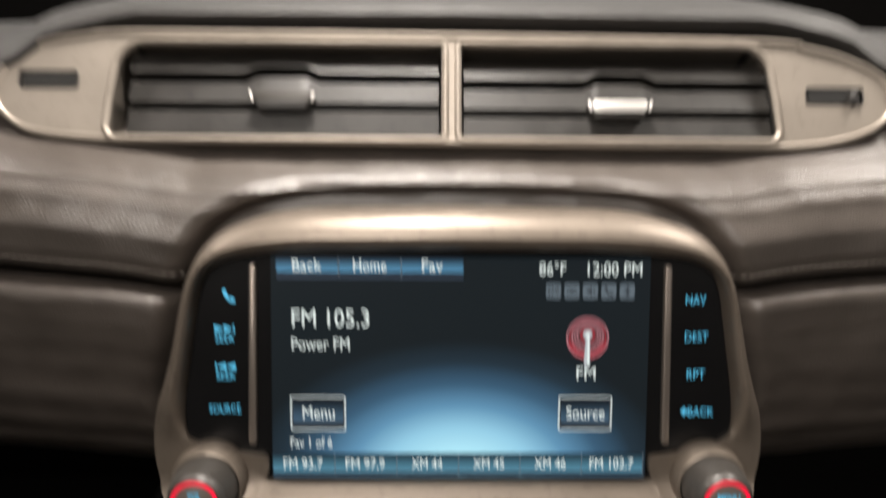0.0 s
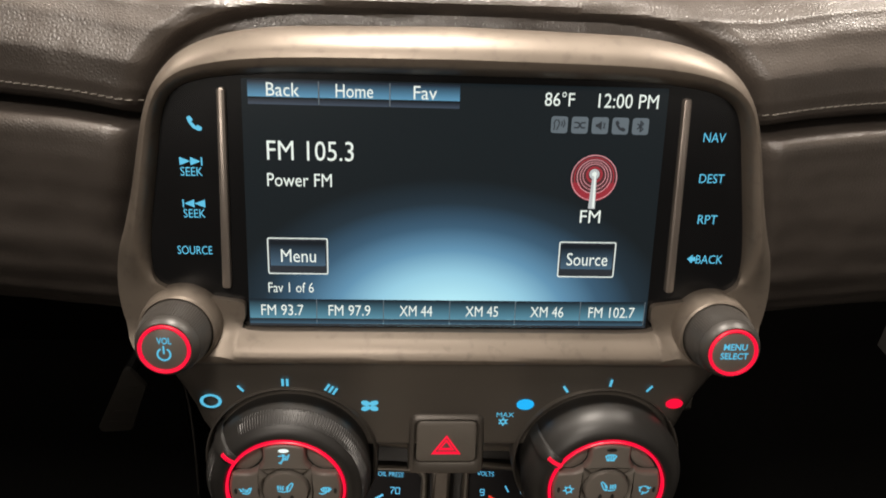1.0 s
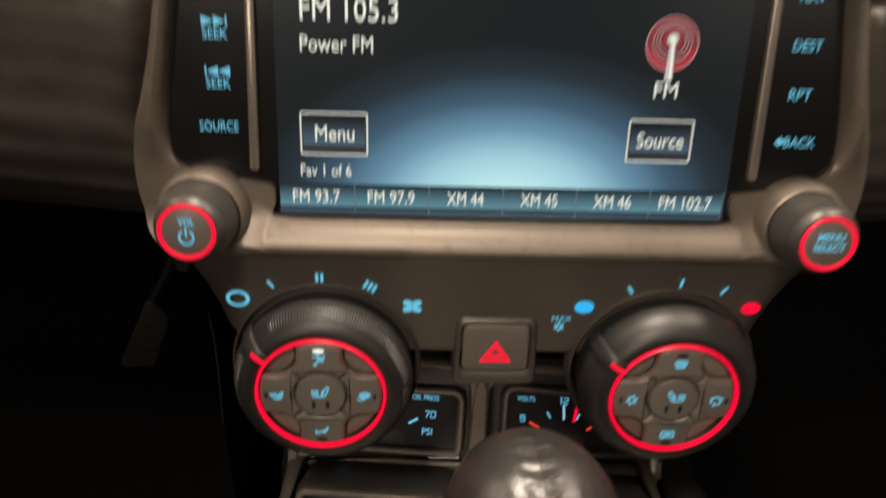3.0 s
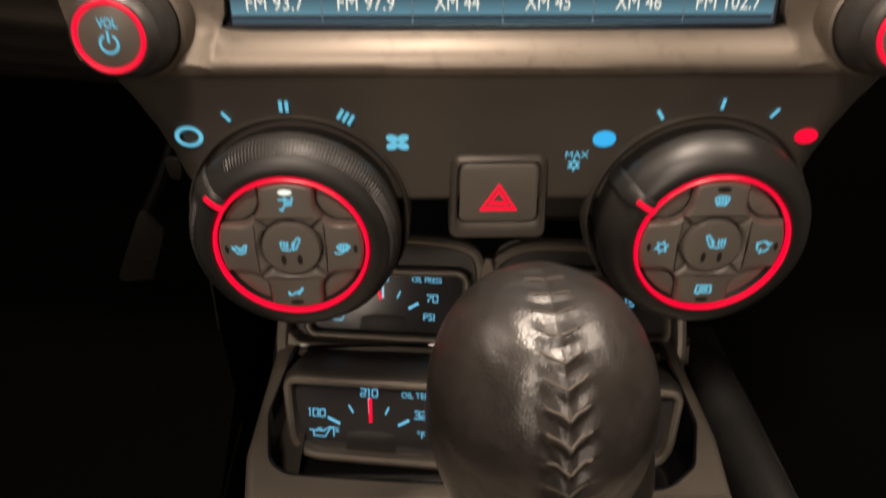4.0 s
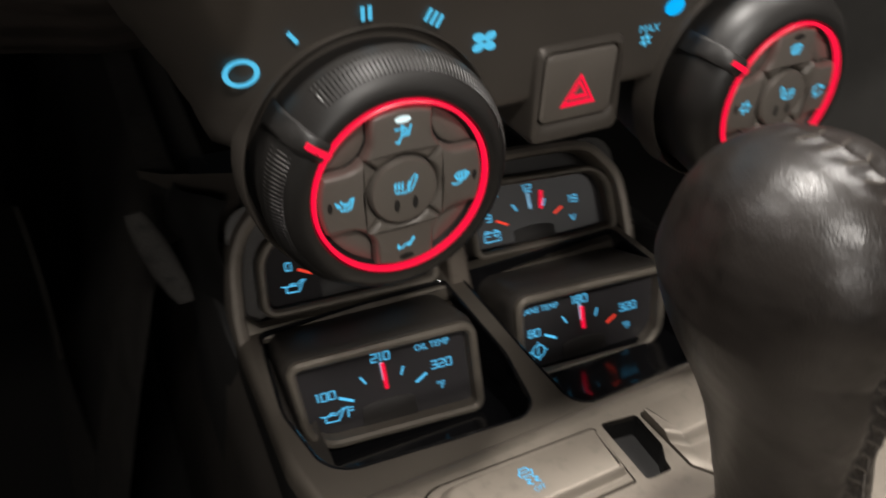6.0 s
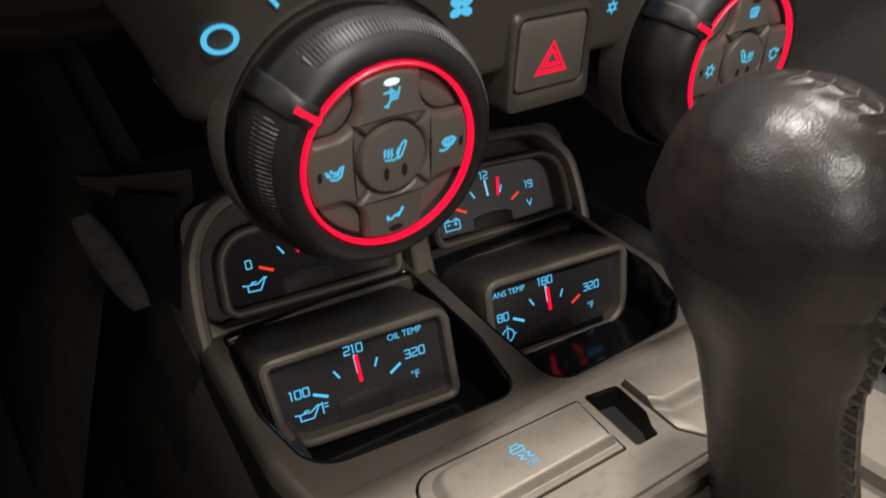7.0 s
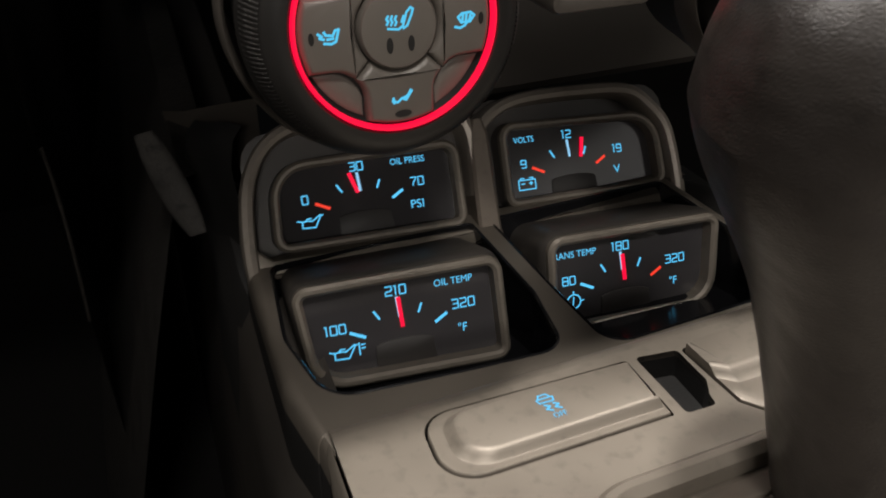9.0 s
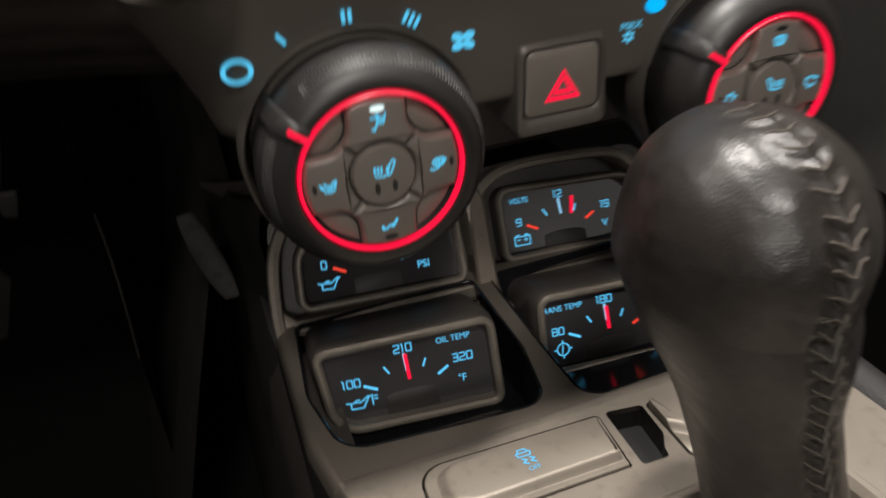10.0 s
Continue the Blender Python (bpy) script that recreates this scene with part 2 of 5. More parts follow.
def grow(o, d):
    """The outline o moved outward by d."""
    s = 1 if area2(o) > 0 else -1
    out = []
    for i in range(len(o)):
        p, a, b = Vector(o[i]), Vector(o[i - 1]), Vector(o[(i + 1) % len(o)])
        e, f = (p - a).normalized(), (b - p).normalized()
        n = (Vector((e.y, -e.x)) + Vector((f.y, -f.x)))
        n = n.normalized() if n.length > 1e-6 else Vector((e.y, -e.x))
        k = max(0.5, n.dot(Vector((e.y, -e.x))))
        out.append(tuple(p + n * s * d / k))
    return out


def prism(o, z0, z1, bevel=0.4, bm=None):
    """A block on the outline o, with a rounded upper edge."""
    rows = [[(x, y, z0) for x, y in o], [(x, y, z1 - bevel) for x, y in o]]
    if bevel:
        rows.append([(x, y, z1 - bevel * 0.3) for x, y in grow(o, -bevel * 0.3)])
        rows.append([(x, y, z1) for x, y in grow(o, -bevel)])
    return loft(rows, True, False, True, bm)


def frame_ring(outer, inner, z0, z1, bevel=0.5, back=None, bm=None):
    """A raised frame between two outlines of the same number of points."""
    back = z0 if back is None else back
    rows = [[(x, y, z0) for x, y in outer], [(x, y, z1 - bevel) for x, y in outer], [(x, y, z1) for x, y in grow(outer, -bevel)],
            [(x, y, z1) for x, y in grow(inner, bevel)], [(x, y, z1 - bevel) for x, y in inner], [(x, y, back) for x, y in inner]]
    return loft(rows, True, False, False, bm)


def plate(outline, holes, z0, z1, bevel=0.0):
    """A flat plate with holes through it."""
    bm = bmesh.new()
    edges = []
    for o in (outline, *holes):
        vs = [bm.verts.new((x, y, z1)) for x, y in o]
        edges += [bm.edges.new((vs[i - 1], vs[i])) for i in range(len(vs))]
    bmesh.ops.triangle_fill(bm, use_beauty=True, use_dissolve=False, edges=edges)
    top = list(bm.faces)
    geo = bmesh.ops.extrude_face_region(bm, geom=top)["geom"]
    for v in geo:
        if isinstance(v, bmesh.types.BMVert):
            v.co.z = z0
    return bm


def strokes(lines, width, z=0.0, bm=None):
    """Flat lines of the given width."""
    bm = bm or bmesh.new()
    for line in lines:
        for (ax, ay), (bx, by) in zip(line, line[1:]):
            d = Vector((bx - ax, by - ay))
            if d.length < 1e-6:
                continue
            d.normalize()
            n, e = Vector((-d.y, d.x)) * width / 2, d * width * 0.3
            bm.faces.new([bm.verts.new((p[0], p[1], z)) for p in (
                (ax + n.x - e.x, ay + n.y - e.y), (ax - n.x - e.x, ay - n.y - e.y), (bx - n.x + e.x, by - n.y + e.y), (bx + n.x + e.x, by + n.y + e.y))])
    return bm


def flat(polys, z=0.0, bm=None):
    bm = bm or bmesh.new()
    for o in polys:
        bm.faces.new([bm.verts.new((x, y, z)) for x, y in o])
    return bm


def rect(x0, y0, x1, y1):
    return [(x0, y0), (x1, y0), (x1, y1), (x0, y1)]


def disc(x, y, rx, ry=None, n=28, turn=0):
    ry = ry or rx
    c, s = math.cos(radians(turn)), math.sin(radians(turn))
    return [(x + rx * math.cos(a) * c - ry * math.sin(a) * s, y + rx * math.cos(a) * s + ry * math.sin(a) * c) for a in (2 * math.pi * i / n for i in range(n))]


def annulus(x, y, r0, r1, z, n=40, bm=None, ry=1.0):
    ang = [2 * math.pi * i / n for i in range(n)]
    return loft([[(x + r * math.cos(a), y + r * ry * math.sin(a), z) for a in ang] for r in (r0, r1)], True, bm=bm)


def words(name, text, x, y, w, h, material, parent, z=0.0, label="", bold=0.0, turn=0.0):
    """Lettering fitted into w by h millimetres round (x, y)."""
    cu = bpy.data.curves.new(name, "FONT")
    cu.body, cu.resolution_u, cu.offset = text, 3, bold
    tmp = new(name + "_draft", cu)
    me = bpy.data.meshes.new_from_object(tmp)
    bpy.data.objects.remove(tmp)
    bpy.data.curves.remove(cu)
    bm = bmesh.new()
    bm.from_mesh(me)
    bpy.data.meshes.remove(me)
    xs, ys = [v.co.x for v in bm.verts], [v.co.y for v in bm.verts]
    sx, sy = w / (max(xs) - min(xs)), h / (max(ys) - min(ys))
    c, s = math.cos(radians(turn)), math.sin(radians(turn))
    for v in bm.verts:
        px, py = (v.co.x - (max(xs) + min(xs)) / 2) * sx, (v.co.y - (max(ys) + min(ys)) / 2) * sy
        v.co = (x + px * c - py * s, y + px * s + py * c, z)
    return part(name, bm, material, parent, label, smooth=False)


def tube(path, r, seg=10, bm=None, closed=False):
    pts = [Vector(p) for p in path]
    rows = []
    for i, p in enumerate(pts):
        a = pts[i - 1] if (i or closed) else p
        b = pts[(i + 1) % len(pts)] if (i + 1 < len(pts) or closed) else p
        d = (b - a).normalized()
        side = d.cross(Vector((0.13, 0.2, 0.97))).normalized()
        up = side.cross(d)
        rows.append([tuple(p + r * (side * math.cos(t) + up * math.sin(t))) for t in (2 * math.pi * k / seg for k in range(seg))])
    if closed:
        rows.append(rows[0])
    return loft(rows, True, not closed, not closed, bm)


def smooth_line(points, n):
    """A smooth line of n points through the given ones (Catmull-Rom)."""
    p = [Vector(q) for q in points]
    p = [2 * p[0] - p[1], *p, 2 * p[-1] - p[-2]]
    out = []
    for k in range(n):
        f = k / (n - 1) * (len(p) - 3)
        i = min(int(f), len(p) - 4)
        t = f - i
        a, b, c, d = p[i:i + 4]
        out.append(0.5 * (2 * b + (c - a) * t + (2 * a - 5 * b + 4 * c - d) * t * t + (3 * b - a - 3 * c + d) * t ** 3))
    return out


def curve1(table, x):
    """Smooth steps through (x, y) pairs."""
    if x <= table[0][0]:
        return table[0][1]
    for (a, fa), (b, fb) in zip(table, table[1:]):
        if x <= b:
            t = (x - a) / (b - a)
            t = t * t * (3 - 2 * t) * 0.5 + t * 0.5
            return fa + (fb - fa) * t
    return table[-1][1]


def box(bm, x0, x1, y0, y1, z0, z1):
    loft([[(x0, y0, z), (x1, y0, z), (x1, y1, z), (x0, y1, z)] for z in (z0, z1)], True, True, True, bm)
    return bm

# ---- cabin shell ----
def shell(name, x0, x1, y0, y1, z0, z1, material, label):
    ob = thing(name, pose(0, 0, 0), label, "wall" if "wall" in name else name, kind="structure")
    part("panel", box(bmesh.new(), x0, x1, y0, y1, z0, z1), material, ob, smooth=False)


shell("floor", -760, 760, -1500, 700, -30, 0, CARPET, "dark carpeted cabin floor with deep shade put into its colour")
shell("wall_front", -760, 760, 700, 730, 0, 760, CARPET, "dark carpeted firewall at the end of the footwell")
shell("wall_rear", -760, 760, -1530, -1500, 0, 1150, HEADLINER, "plain dark rear wall of the cabin")
shell("wall_left", -790, -760, -1500, 730, 0, 820, HEADLINER, "plain dark lower door wall on the driver side")
shell("wall_right", 760, 790, -1500, 730, 0, 820, HEADLINER, "plain dark lower door wall on the passenger side")
shell("ceiling", -790, 790, -1530, 260, 1150, 1180, HEADLINER, "dark fabric headliner over the front seats")

# ---- dashboard ----
OUTER = [(0, 110.5), (48, 109.5), (67, 108.6), (83, 105.6), (95, 100.6), (103.5, 92.5), (109, 81.5), (112.6, 68), (116.2, 52), (120.2, 38), (123.4, 28),
         (124.8, 15), (123.6, 3), (119, -6.5), (109, -12), (95, -12.8), (84, -12.8), (77, -12.6), (45, -12.2), (0, -12)]
INNER = [(0, 94.5), (50, 94.2), (72, 93.2), (86, 91.6), (94.5, 89.2), (100, 85), (103, 78), (105, 67), (107.5, 52), (109.8, 38), (110.8, 26),
         (109.5, 18.5), (104, 15), (95, 12.7), (83, 10.8), (77.6, 9.5), (77.2, 4), (76.6, -0.6), (45, -1), (0, -1)]


def both_sides(half, n):
    right = [tuple(p) for p in smooth_line([(x, y, 0) for x, y in half], n)]
    return [(x, y) for x, y, _ in right] + [(-x, y) for x, y, _ in reversed(right[1:-1])]


RIM_OUT, RIM_IN = both_sides(OUTER, 77), both_sides(INNER, 77)
RIM_ARRAY = np.array(RIM_OUT)


def off_rim(u, v):
    """Distance of a place from the display's rim, and whether it lies inside."""
    p, q = RIM_ARRAY, np.roll(RIM_ARRAY, -1, 0)
    d = q - p
    t = np.clip(((u - p[:, 0]) * d[:, 0] + (v - p[:, 1]) * d[:, 1]) / (d ** 2).sum(1), 0, 1)
    near = np.hypot(p[:, 0] + t * d[:, 0] - u, p[:, 1] + t * d[:, 1] - v).min()
    cross = ((p[:, 1] > v) != (q[:, 1] > v)) & (u < (q[:, 0] - p[:, 0]) * (v - p[:, 1]) / np.where(q[:, 1] == p[:, 1], 1e-9, q[:, 1] - p[:, 1]) + p[:, 0])
    return -near if cross.sum() % 2 else near


def seam(u):
    return 79.2 + max(0.0, abs(u) - 115) * 0.085 - 2.4 * math.exp(-(max(0.0, abs(u) - 112) / 22) ** 2)


UPPER = [(-6, -60), (-4.2, -44), (-2.8, -31), (-1.4, -23), (0.2, -18.4), (2, -15.9), (3.6, -14.9), (9, -12.8), (18, -11.5), (30, -15), (38, -19.5), (43, -26), (48, -34), (53, -42), (60, -56), (75, -82), (95, -120)]
LOWER = [(-138, -165), (-126, -128), (-112, -92), (-100, -68), (-88, -50), (-72, -36), (-56, -27.5), (-40, -21), (-28, -16.8), (-18, -13.6), (-12.5, -12.2), (-9, -12.2), (-7, -13.4), (-5.6, -16.6), (-4.9, -22), (-4.5, -33), (-4.2, -48)]


def pad(u, table, w, near):
    """Height of the padded dashboard, w above the seam; it dips into a groove along the display's rim."""
    d = off_rim(u, seam(u) + w)
    n = curve1(table, w)
    if near:
        n -= 15 * (1 - curve1([(0, 0), (4, 0.1), (9, 0.85), (13, 1.0)], max(0, d)))
    n += 1.6 * noise.noise((u * 0.02, w * 0.035, 3.1)) + 0.45 * noise.noise((u * 0.09, w * 0.11, 1.7))
    if table is LOWER:
        n += 0.9 * noise.noise((u * 0.022 + w * 0.012, w * 0.07, 7.3)) + 0.35 * noise.noise((u * 0.06 - w * 0.05, w * 0.10, 2.2))
    return n


def steps(a, b, n):
    return [a + (b - a) * i / (n - 1) for i in range(n)]


US = steps(-520, -240, 16) + steps(-236, 236, 290) + steps(240, 520, 16)
dashboard = thing("dashboard", STACK, "black leather-wrapped dashboard with grey stitched seams", "dashboard", kind="structure")
part("upper_pad", loft([[(u, seam(u) + w, pad(u, UPPER, w, True)) for u in US] for w in
                        steps(-6, 3.6, 18) + steps(4.4, 40, 44) + [42, 44, 46, 48, 50, 52.5, 55, 57.5, 60, 63, 66, 70, 75, 85, 95]], False),
     LEATHER, dashboard, "grained black leather upper pad")
for side, name in ((-1, "lower_pad"), (1, "lower_pad")):
    us = [side * u for u in steps(88, 240, 56) + steps(245, 520, 14)]
    part(name, loft([[(u, seam(u) + w, pad(u, LOWER, w, True)) for u in us] for w in
                     steps(-138, -16, 54) + [-14.5, -13, -11, -9.4, -8.2, -7.3, -6.6, -6.0, -5.6, -5.2, -4.9, -4.6, -4.4, -4.2]], False),
         LEATHER, dashboard, "grained black leather lower pad")
    k = 0
    u = 114.0
    stitch_data = None
    while u < 250:
        a = seam(u) + 4.0
        ob = None
        if stitch_data is None:
            bm = tube([(-1.25, 0, -0.5), (-0.9, 0, 0.15), (0, 0, 0.3), (0.9, 0, 0.15), (1.25, 0, -0.5)], 0.27, 6)
            ob = part("stitch", bm, THREAD, dashboard)
            stitch_data = ob.data
        else:
            ob = new("stitch", stitch_data)
            ob.parent = dashboard
        slope = math.atan(0.09) * side
        ob.matrix_basis = Matrix.Translation(Vector((side * u, a, pad(side * u, UPPER, 4.0, True) + 0.15)) * 0.001) @ Matrix.Rotation(slope + 0.12, 4, "Z")
        u += 2.9

# dashboard top behind the vents
VENT = pose(-0.0033, 0.075, 0.69, 60)
top = []
for y, z in ((46, -6), (47.5, 1), (50, 4), (54, 3), (60, -4), (72, -22), (95, -60), (130, -130), (220, -330)):
    row = []
    for x in steps(-520, 520, 105):
        drop = curve1([(0, 0), (140, 1), (175, 8), (196, 24), (215, 34), (520, 40)], abs(x))
        row.append((x, y - drop * (1 if y < 56 else 0.6), z - max(0, abs(x) - 150) * 0.03))
    top.append(row)
part("dash_top", loft(top, False), LEATHER_DARK, dashboard, "black leather dashboard top", at=STACK.inverted() @ VENT)

# ---- air vents ----
surround = thing("vent_surround", VENT, "satin silver plastic surround of two central air vents", "vent surround")
SUR = [(-202, 14), (-196, 30), (-183, 37.5), (-162, 41.5), (-140, 43), (0, 42.5), (140, 41), (160, 38), (178, 33), (193, 25), (198, 14), (193, 2),
       (178, -6), (155, -10.2), (130, -10.3), (0, -9.2), (-130, -8.6), (-157, -8.2), (-183, -5), (-197, 4)]
sur = [(p.x, p.y) for p in smooth_line([(x, y, 0) for x, y in SUR + SUR[:1]], 141)][:-1]
HOLES = []
for side in (-1, 1):
    a, b = 4.4, 148.5 if side < 0 else 143.0
    o = [(side * a, -5.6, 1.0), (side * a, 36.3, 1.0), (side * (b - 3), 36.3, 12), (side * b, 10, 20), (side * (b + 1), -5.6, 4)]
    HOLES.append(rpoly(o, 7))
WHEEL = {-1: -177.0, 1: 171.0}
LIFT = {-1: 5.0, 1: 0.0}
slot = [rpoly([(WHEEL[s] - 12.5, 11.2 + LIFT[s], 1), (WHEEL[s] - 12.5, 18.2 + LIFT[s], 1), (WHEEL[s] + 12.5, 18.2 + LIFT[s], 1), (WHEEL[s] + 12.5, 11.2 + LIFT[s], 1)], 3) for s in (-1, 1)]
part("face", plate(sur, HOLES + slot, -4, 0.0), SURROUND, surround, smooth=False)
part("edge", frame_ring(sur, grow(sur, -3), -14, 1.6, 1.0, -2), SURROUND, surround)
for s, hole in zip((-1, 1), HOLES):
    part("lip", frame_ring(grow(hole, 3.2), hole, -3, 2.2, 1.2, -30), SURROUND, surround, "raised bright lip")
for s, o in zip((-1, 1), slot):
    part("wheel_slot", frame_ring(grow(o, 0.5), o, -1, 0.5, 0.2, -9), BLACK, surround)
    bm = bmesh.new()
    box(bm, WHEEL[s] - 12, WHEEL[s] + 12, 11.3 + LIFT[s], 18 + LIFT[s], -8, -3)
    wheel = part("thumbwheel", bm, BLACK, surround, "ribbed black thumbwheel")
    for i in range(22):
        x = WHEEL[s] + (i - 10.5) * 1.05
        bm = bmesh.new()
        box(bm, x - 0.35, x + 0.35, 11.5 + LIFT[s], 17.8 + LIFT[s], -5, -1.2 + 1.4 * math.cos((i - 10.5) / 12))
        part("ridge", bm, BLACK, wheel, smooth=False)
    if s > 0:
        part("tab", prism(rpoly([(176.5, 10.2, 1), (180.5, 10.2, 1), (180.5, 16, 1), (176.5, 16, 1)], 3), -3, 2.4, 0.8), RUBBER, surround)

for s in (-1, 1):
    vent = thing("air_vent", VENT @ pose(s * 0.0742, 0, 0), "black three-slat air vent with a chrome-edged centre tab", "air vent", "dashboard vents")
    hole = [(x - s * 74.2, y) for x, y in HOLES[0 if s < 0 else 1]]
    part("duct", loft([[(x, y, z) for x, y in hole] for z in (-1, -30)], True, False, True), BLACK, vent)
    for i, (y0, y1, tilt) in enumerate(((24.2, 33.0, 3.0), (10.2, 20.8, 2.2), (-4.8, 7.6, 1.5))):
        lo, up = [], []
        for x in steps(-68.6, 68.6, 47):
            hump = curve1([(0, 1), (11, 1), (16, 0)], abs(x + s * -1.5))
            hi = y1 + (3.0 * hump if i == 1 else 0)
            low = y0 + (3.0 * hump if i == 0 else 0)
            up.append((x, low - (2.4 if s > 0 and i < 2 else 0) - 0.0, hi - (2.4 if s > 0 else 0)))
        rows = []
        for f, z in ((0, -16), (0, -3.2), (0.05, -2.5), (0.95, -2.5 - tilt), (1.0, -3.2 - tilt), (1.0, -16)):
            rows.append([(x, low + (hi - low) * f, z) for x, low, hi in up])
        part("slat", loft(rows, False), SLAT, vent)
    d = -3.4 if s > 0 else 0.0
    o = rpoly([(-14.6, 12.2 + d, 1.5), (-10.2, 6.4 + d, 1.5), (10.2, 6.4 + d, 1.5), (14.6, 12.2 + d, 1.5), (11.5, 14.8 + d, 1.5), (-11.5, 14.8 + d, 1.5)], 3)
    tab = part("tab", prism(o, -6, 2.6, 1.0), SLAT, vent)
    part("tab_edge", prism(rpoly([(-10.4, 9.4 + d, 0.8), (10.4, 9.4 + d, 0.8), (12.6, 12.0 + d, 0.8), (11.2, 14.2 + d, 0.8), (-11.2, 14.2 + d, 0.8), (-12.6, 12.0 + d, 0.8)], 3), 2.0, 2.9, 0.4), CHROME if s > 0 else KNOB_GREY, tab, "bright metal edge" if s > 0 else "dull grey edge")
    for e in (-1, 1):
        part("tab_tip", prism(rpoly([(e * 12.4, 9.8 + d, 0.4), (e * 13.3, 9.8 + d, 0.4), (e * 14.5, 13.4 + d, 0.4), (e * 13.2, 14.0 + d, 0.4)][::e], 3), 2.0, 3.3, 0.3), CHROME, tab, "chrome tip")

# ---- display unit ----
unit = thing("infotainment_unit", STACK, "satin silver framed touch display with black glass side keys", "car display")


def bezel_rows():
    rows = []
    shape = [(0.0, -22, -22), (0.0, -2, 6.5), (0.03, 1, 9.5), (0.10, 3.6, 11.6), (0.22, 6.2, 12.3), (0.36, 8.4, 11.0), (0.5, 10.0, 8.8), (0.64, 10.7, 6.4), (0.78, 9.8, 4.2),
             (0.88, 7.6, 2.8), (0.95, 5.0, 1.8), (1.0, 3.0, 1.0), (1.0, -1.5, -1.5)]
    for f, n_top, n_low in shape:
        row = []
        for (a, b), (c, d) in zip(RIM_OUT, RIM_IN):
            x, y = a + (c - a) * f, b + (d - b) * f
            low = curve1([(-12, 1), (12, 1), (40, 0.0)], b)
            shelf = curve1([(-13, 7.0), (-12.4, 8.2), (-11.2, 9.5), (-9.6, 10.2), (-8, 9.8), (-5, 7.6), (-2.4, 4.6), (0, 2.6), (8, 2.4), (14, 2.4), (24, 2.2)], y) - 3.0 * max(0, abs(x) - 108) ** 2 / 196
            if n_low in (-22, -1.5, 6.5):
                shelf = {-22: -22, -1.5: -1.5, 6.5: shelf - 5}[n_low]
            row.append((x, y, (n_top - 3.6 * (x / 120) ** 2) * (1 - low) + shelf * low))
        rows.append(row)
    return rows


part("bezel", loft(bezel_rows()), SILVER, unit)
part("glass_panel", prism(grow(RIM_IN, 0.6), -6, -0.6, 0), GLASS, unit, "black glass panel")
scr = rpoly([(-76.2, 0, 0.6), (76.2, 0, 0.6), (75.0, 91.8, 0.6), (-75.0, 91.8, 0.6)], 2)
display = part("display", flat([scr], 0.0), DISPLAY, unit, "lit display with a pale blue glow")
for s in (-1, 1):
    o = rpoly([(s * 82.0, 15, 1.2), (s * 85.4, 15, 1.2), (s * 83.4, 88.5, 1.2), (s * 80.4, 88.5, 1.2)], 4)
    part("trim_strip", prism(o, -0.6, 1.6, 0.9), BRUSHED, unit, "brushed metal strip")


def icon(name, bm, material, parent, label=""):
    return part(name, bm, material, parent, label, smooth=False)


PHONE = [[(-2.3, 2.3), (-1.3, 2.6), (-0.4, 1.2), (-0.9, 0.5), (0.5, -1.0), (1.2, -0.5), (2.6, -1.4), (2.4, -2.4), (1.2, -2.6), (-0.7, -1.6), (-2.0, 0.2), (-2.6, 1.6)]]


def moved(polys, x, y, k=1.0):
    return [[(x + k * a, y + k * b) for a, b in o] for o in polys]


icon("phone_key", flat(moved(PHONE, -91.9, 75.8), -0.4), CYAN, unit)
for y, way in ((62.4, 1), (47.0, -1)):
    x = -94.0
    o = [[(x - 4 * way, y + 1.5), (x - 4 * way, y - 1.5), (x - 0.2 * way, y)], [(x - 0.2 * way, y + 1.5), (x - 0.2 * way, y - 1.5), (x + 3.4 * way, y)]]
    o.append([(x + 3.5 * way, y - 1.5), (x + 4 * way, y - 1.5), (x + 4 * way, y + 1.5), (x + 3.5 * way, y + 1.5)])
    icon("skip_arrows", flat(o, -0.4), CYAN, unit)
    words("seek_key", "SEEK", x, y - 3.7, 7.8, 3.2, CYAN, unit, -0.4)
words("source_key", "SOURCE", -94.8, 29.4, 12.6, 3.2, CYAN, unit, -0.4)
words("nav_key", "NAV", 93.9, 74.7, 8.2, 3.4, CYAN, unit, -0.4)
words("dest_key", "DEST", 94.9, 59.6, 9.4, 3.4, CYAN, unit, -0.4)
words("rpt_key", "RPT", 95.4, 44.0, 7.4, 3.4, CYAN, unit, -0.4)
words("back_key", "BACK", 98.2, 28.3, 10.4, 3.4, CYAN, unit, -0.4)
icon("back_arrow", flat([[(89.6, 28.4), (91.6, 30.2), (91.6, 29.2), (92.8, 29.2), (92.8, 27.6), (91.6, 27.6), (91.6, 26.6)]], -0.4), CYAN, unit)

# the picture on the display
Z1, Z2, Z3, Z4 = 0.10, 0.18, 0.26, 0.34
for x0, x1, name, w in ((-72.9, -48.7, "Back", 11.4), (-48.2, -24.0, "Home", 13.0), (-23.6, 0.7, "Fav", 8.2)):
    tab = part("menu_tab", flat([rect(x0, 85.6, x1, 91.3)], Z1), TAB_SHADE, display, smooth=False)
    part("tab_foot", flat([rect(x0, 83.0, x1, 85.0)], Z1), TAB_FOOT, tab, smooth=False)
    words("tab_word", name, (x0 + x1) / 2, 88.2, w, 4.6, WHITE, tab, Z3)
for x in (-48.45, -23.8):
    part("tab_line", flat([rect(x - 0.18, 83.2, x + 0.18, 91.2)], Z3), UI_GREY, display, smooth=False)
words("temperature", "86\u00b0F", 36.1, 87.2, 10.6, 5.0, WHITE, display, Z2)
words("clock_time", "12:00 PM", 60.8, 87.0, 21.6, 5.0, WHITE, display, Z2)
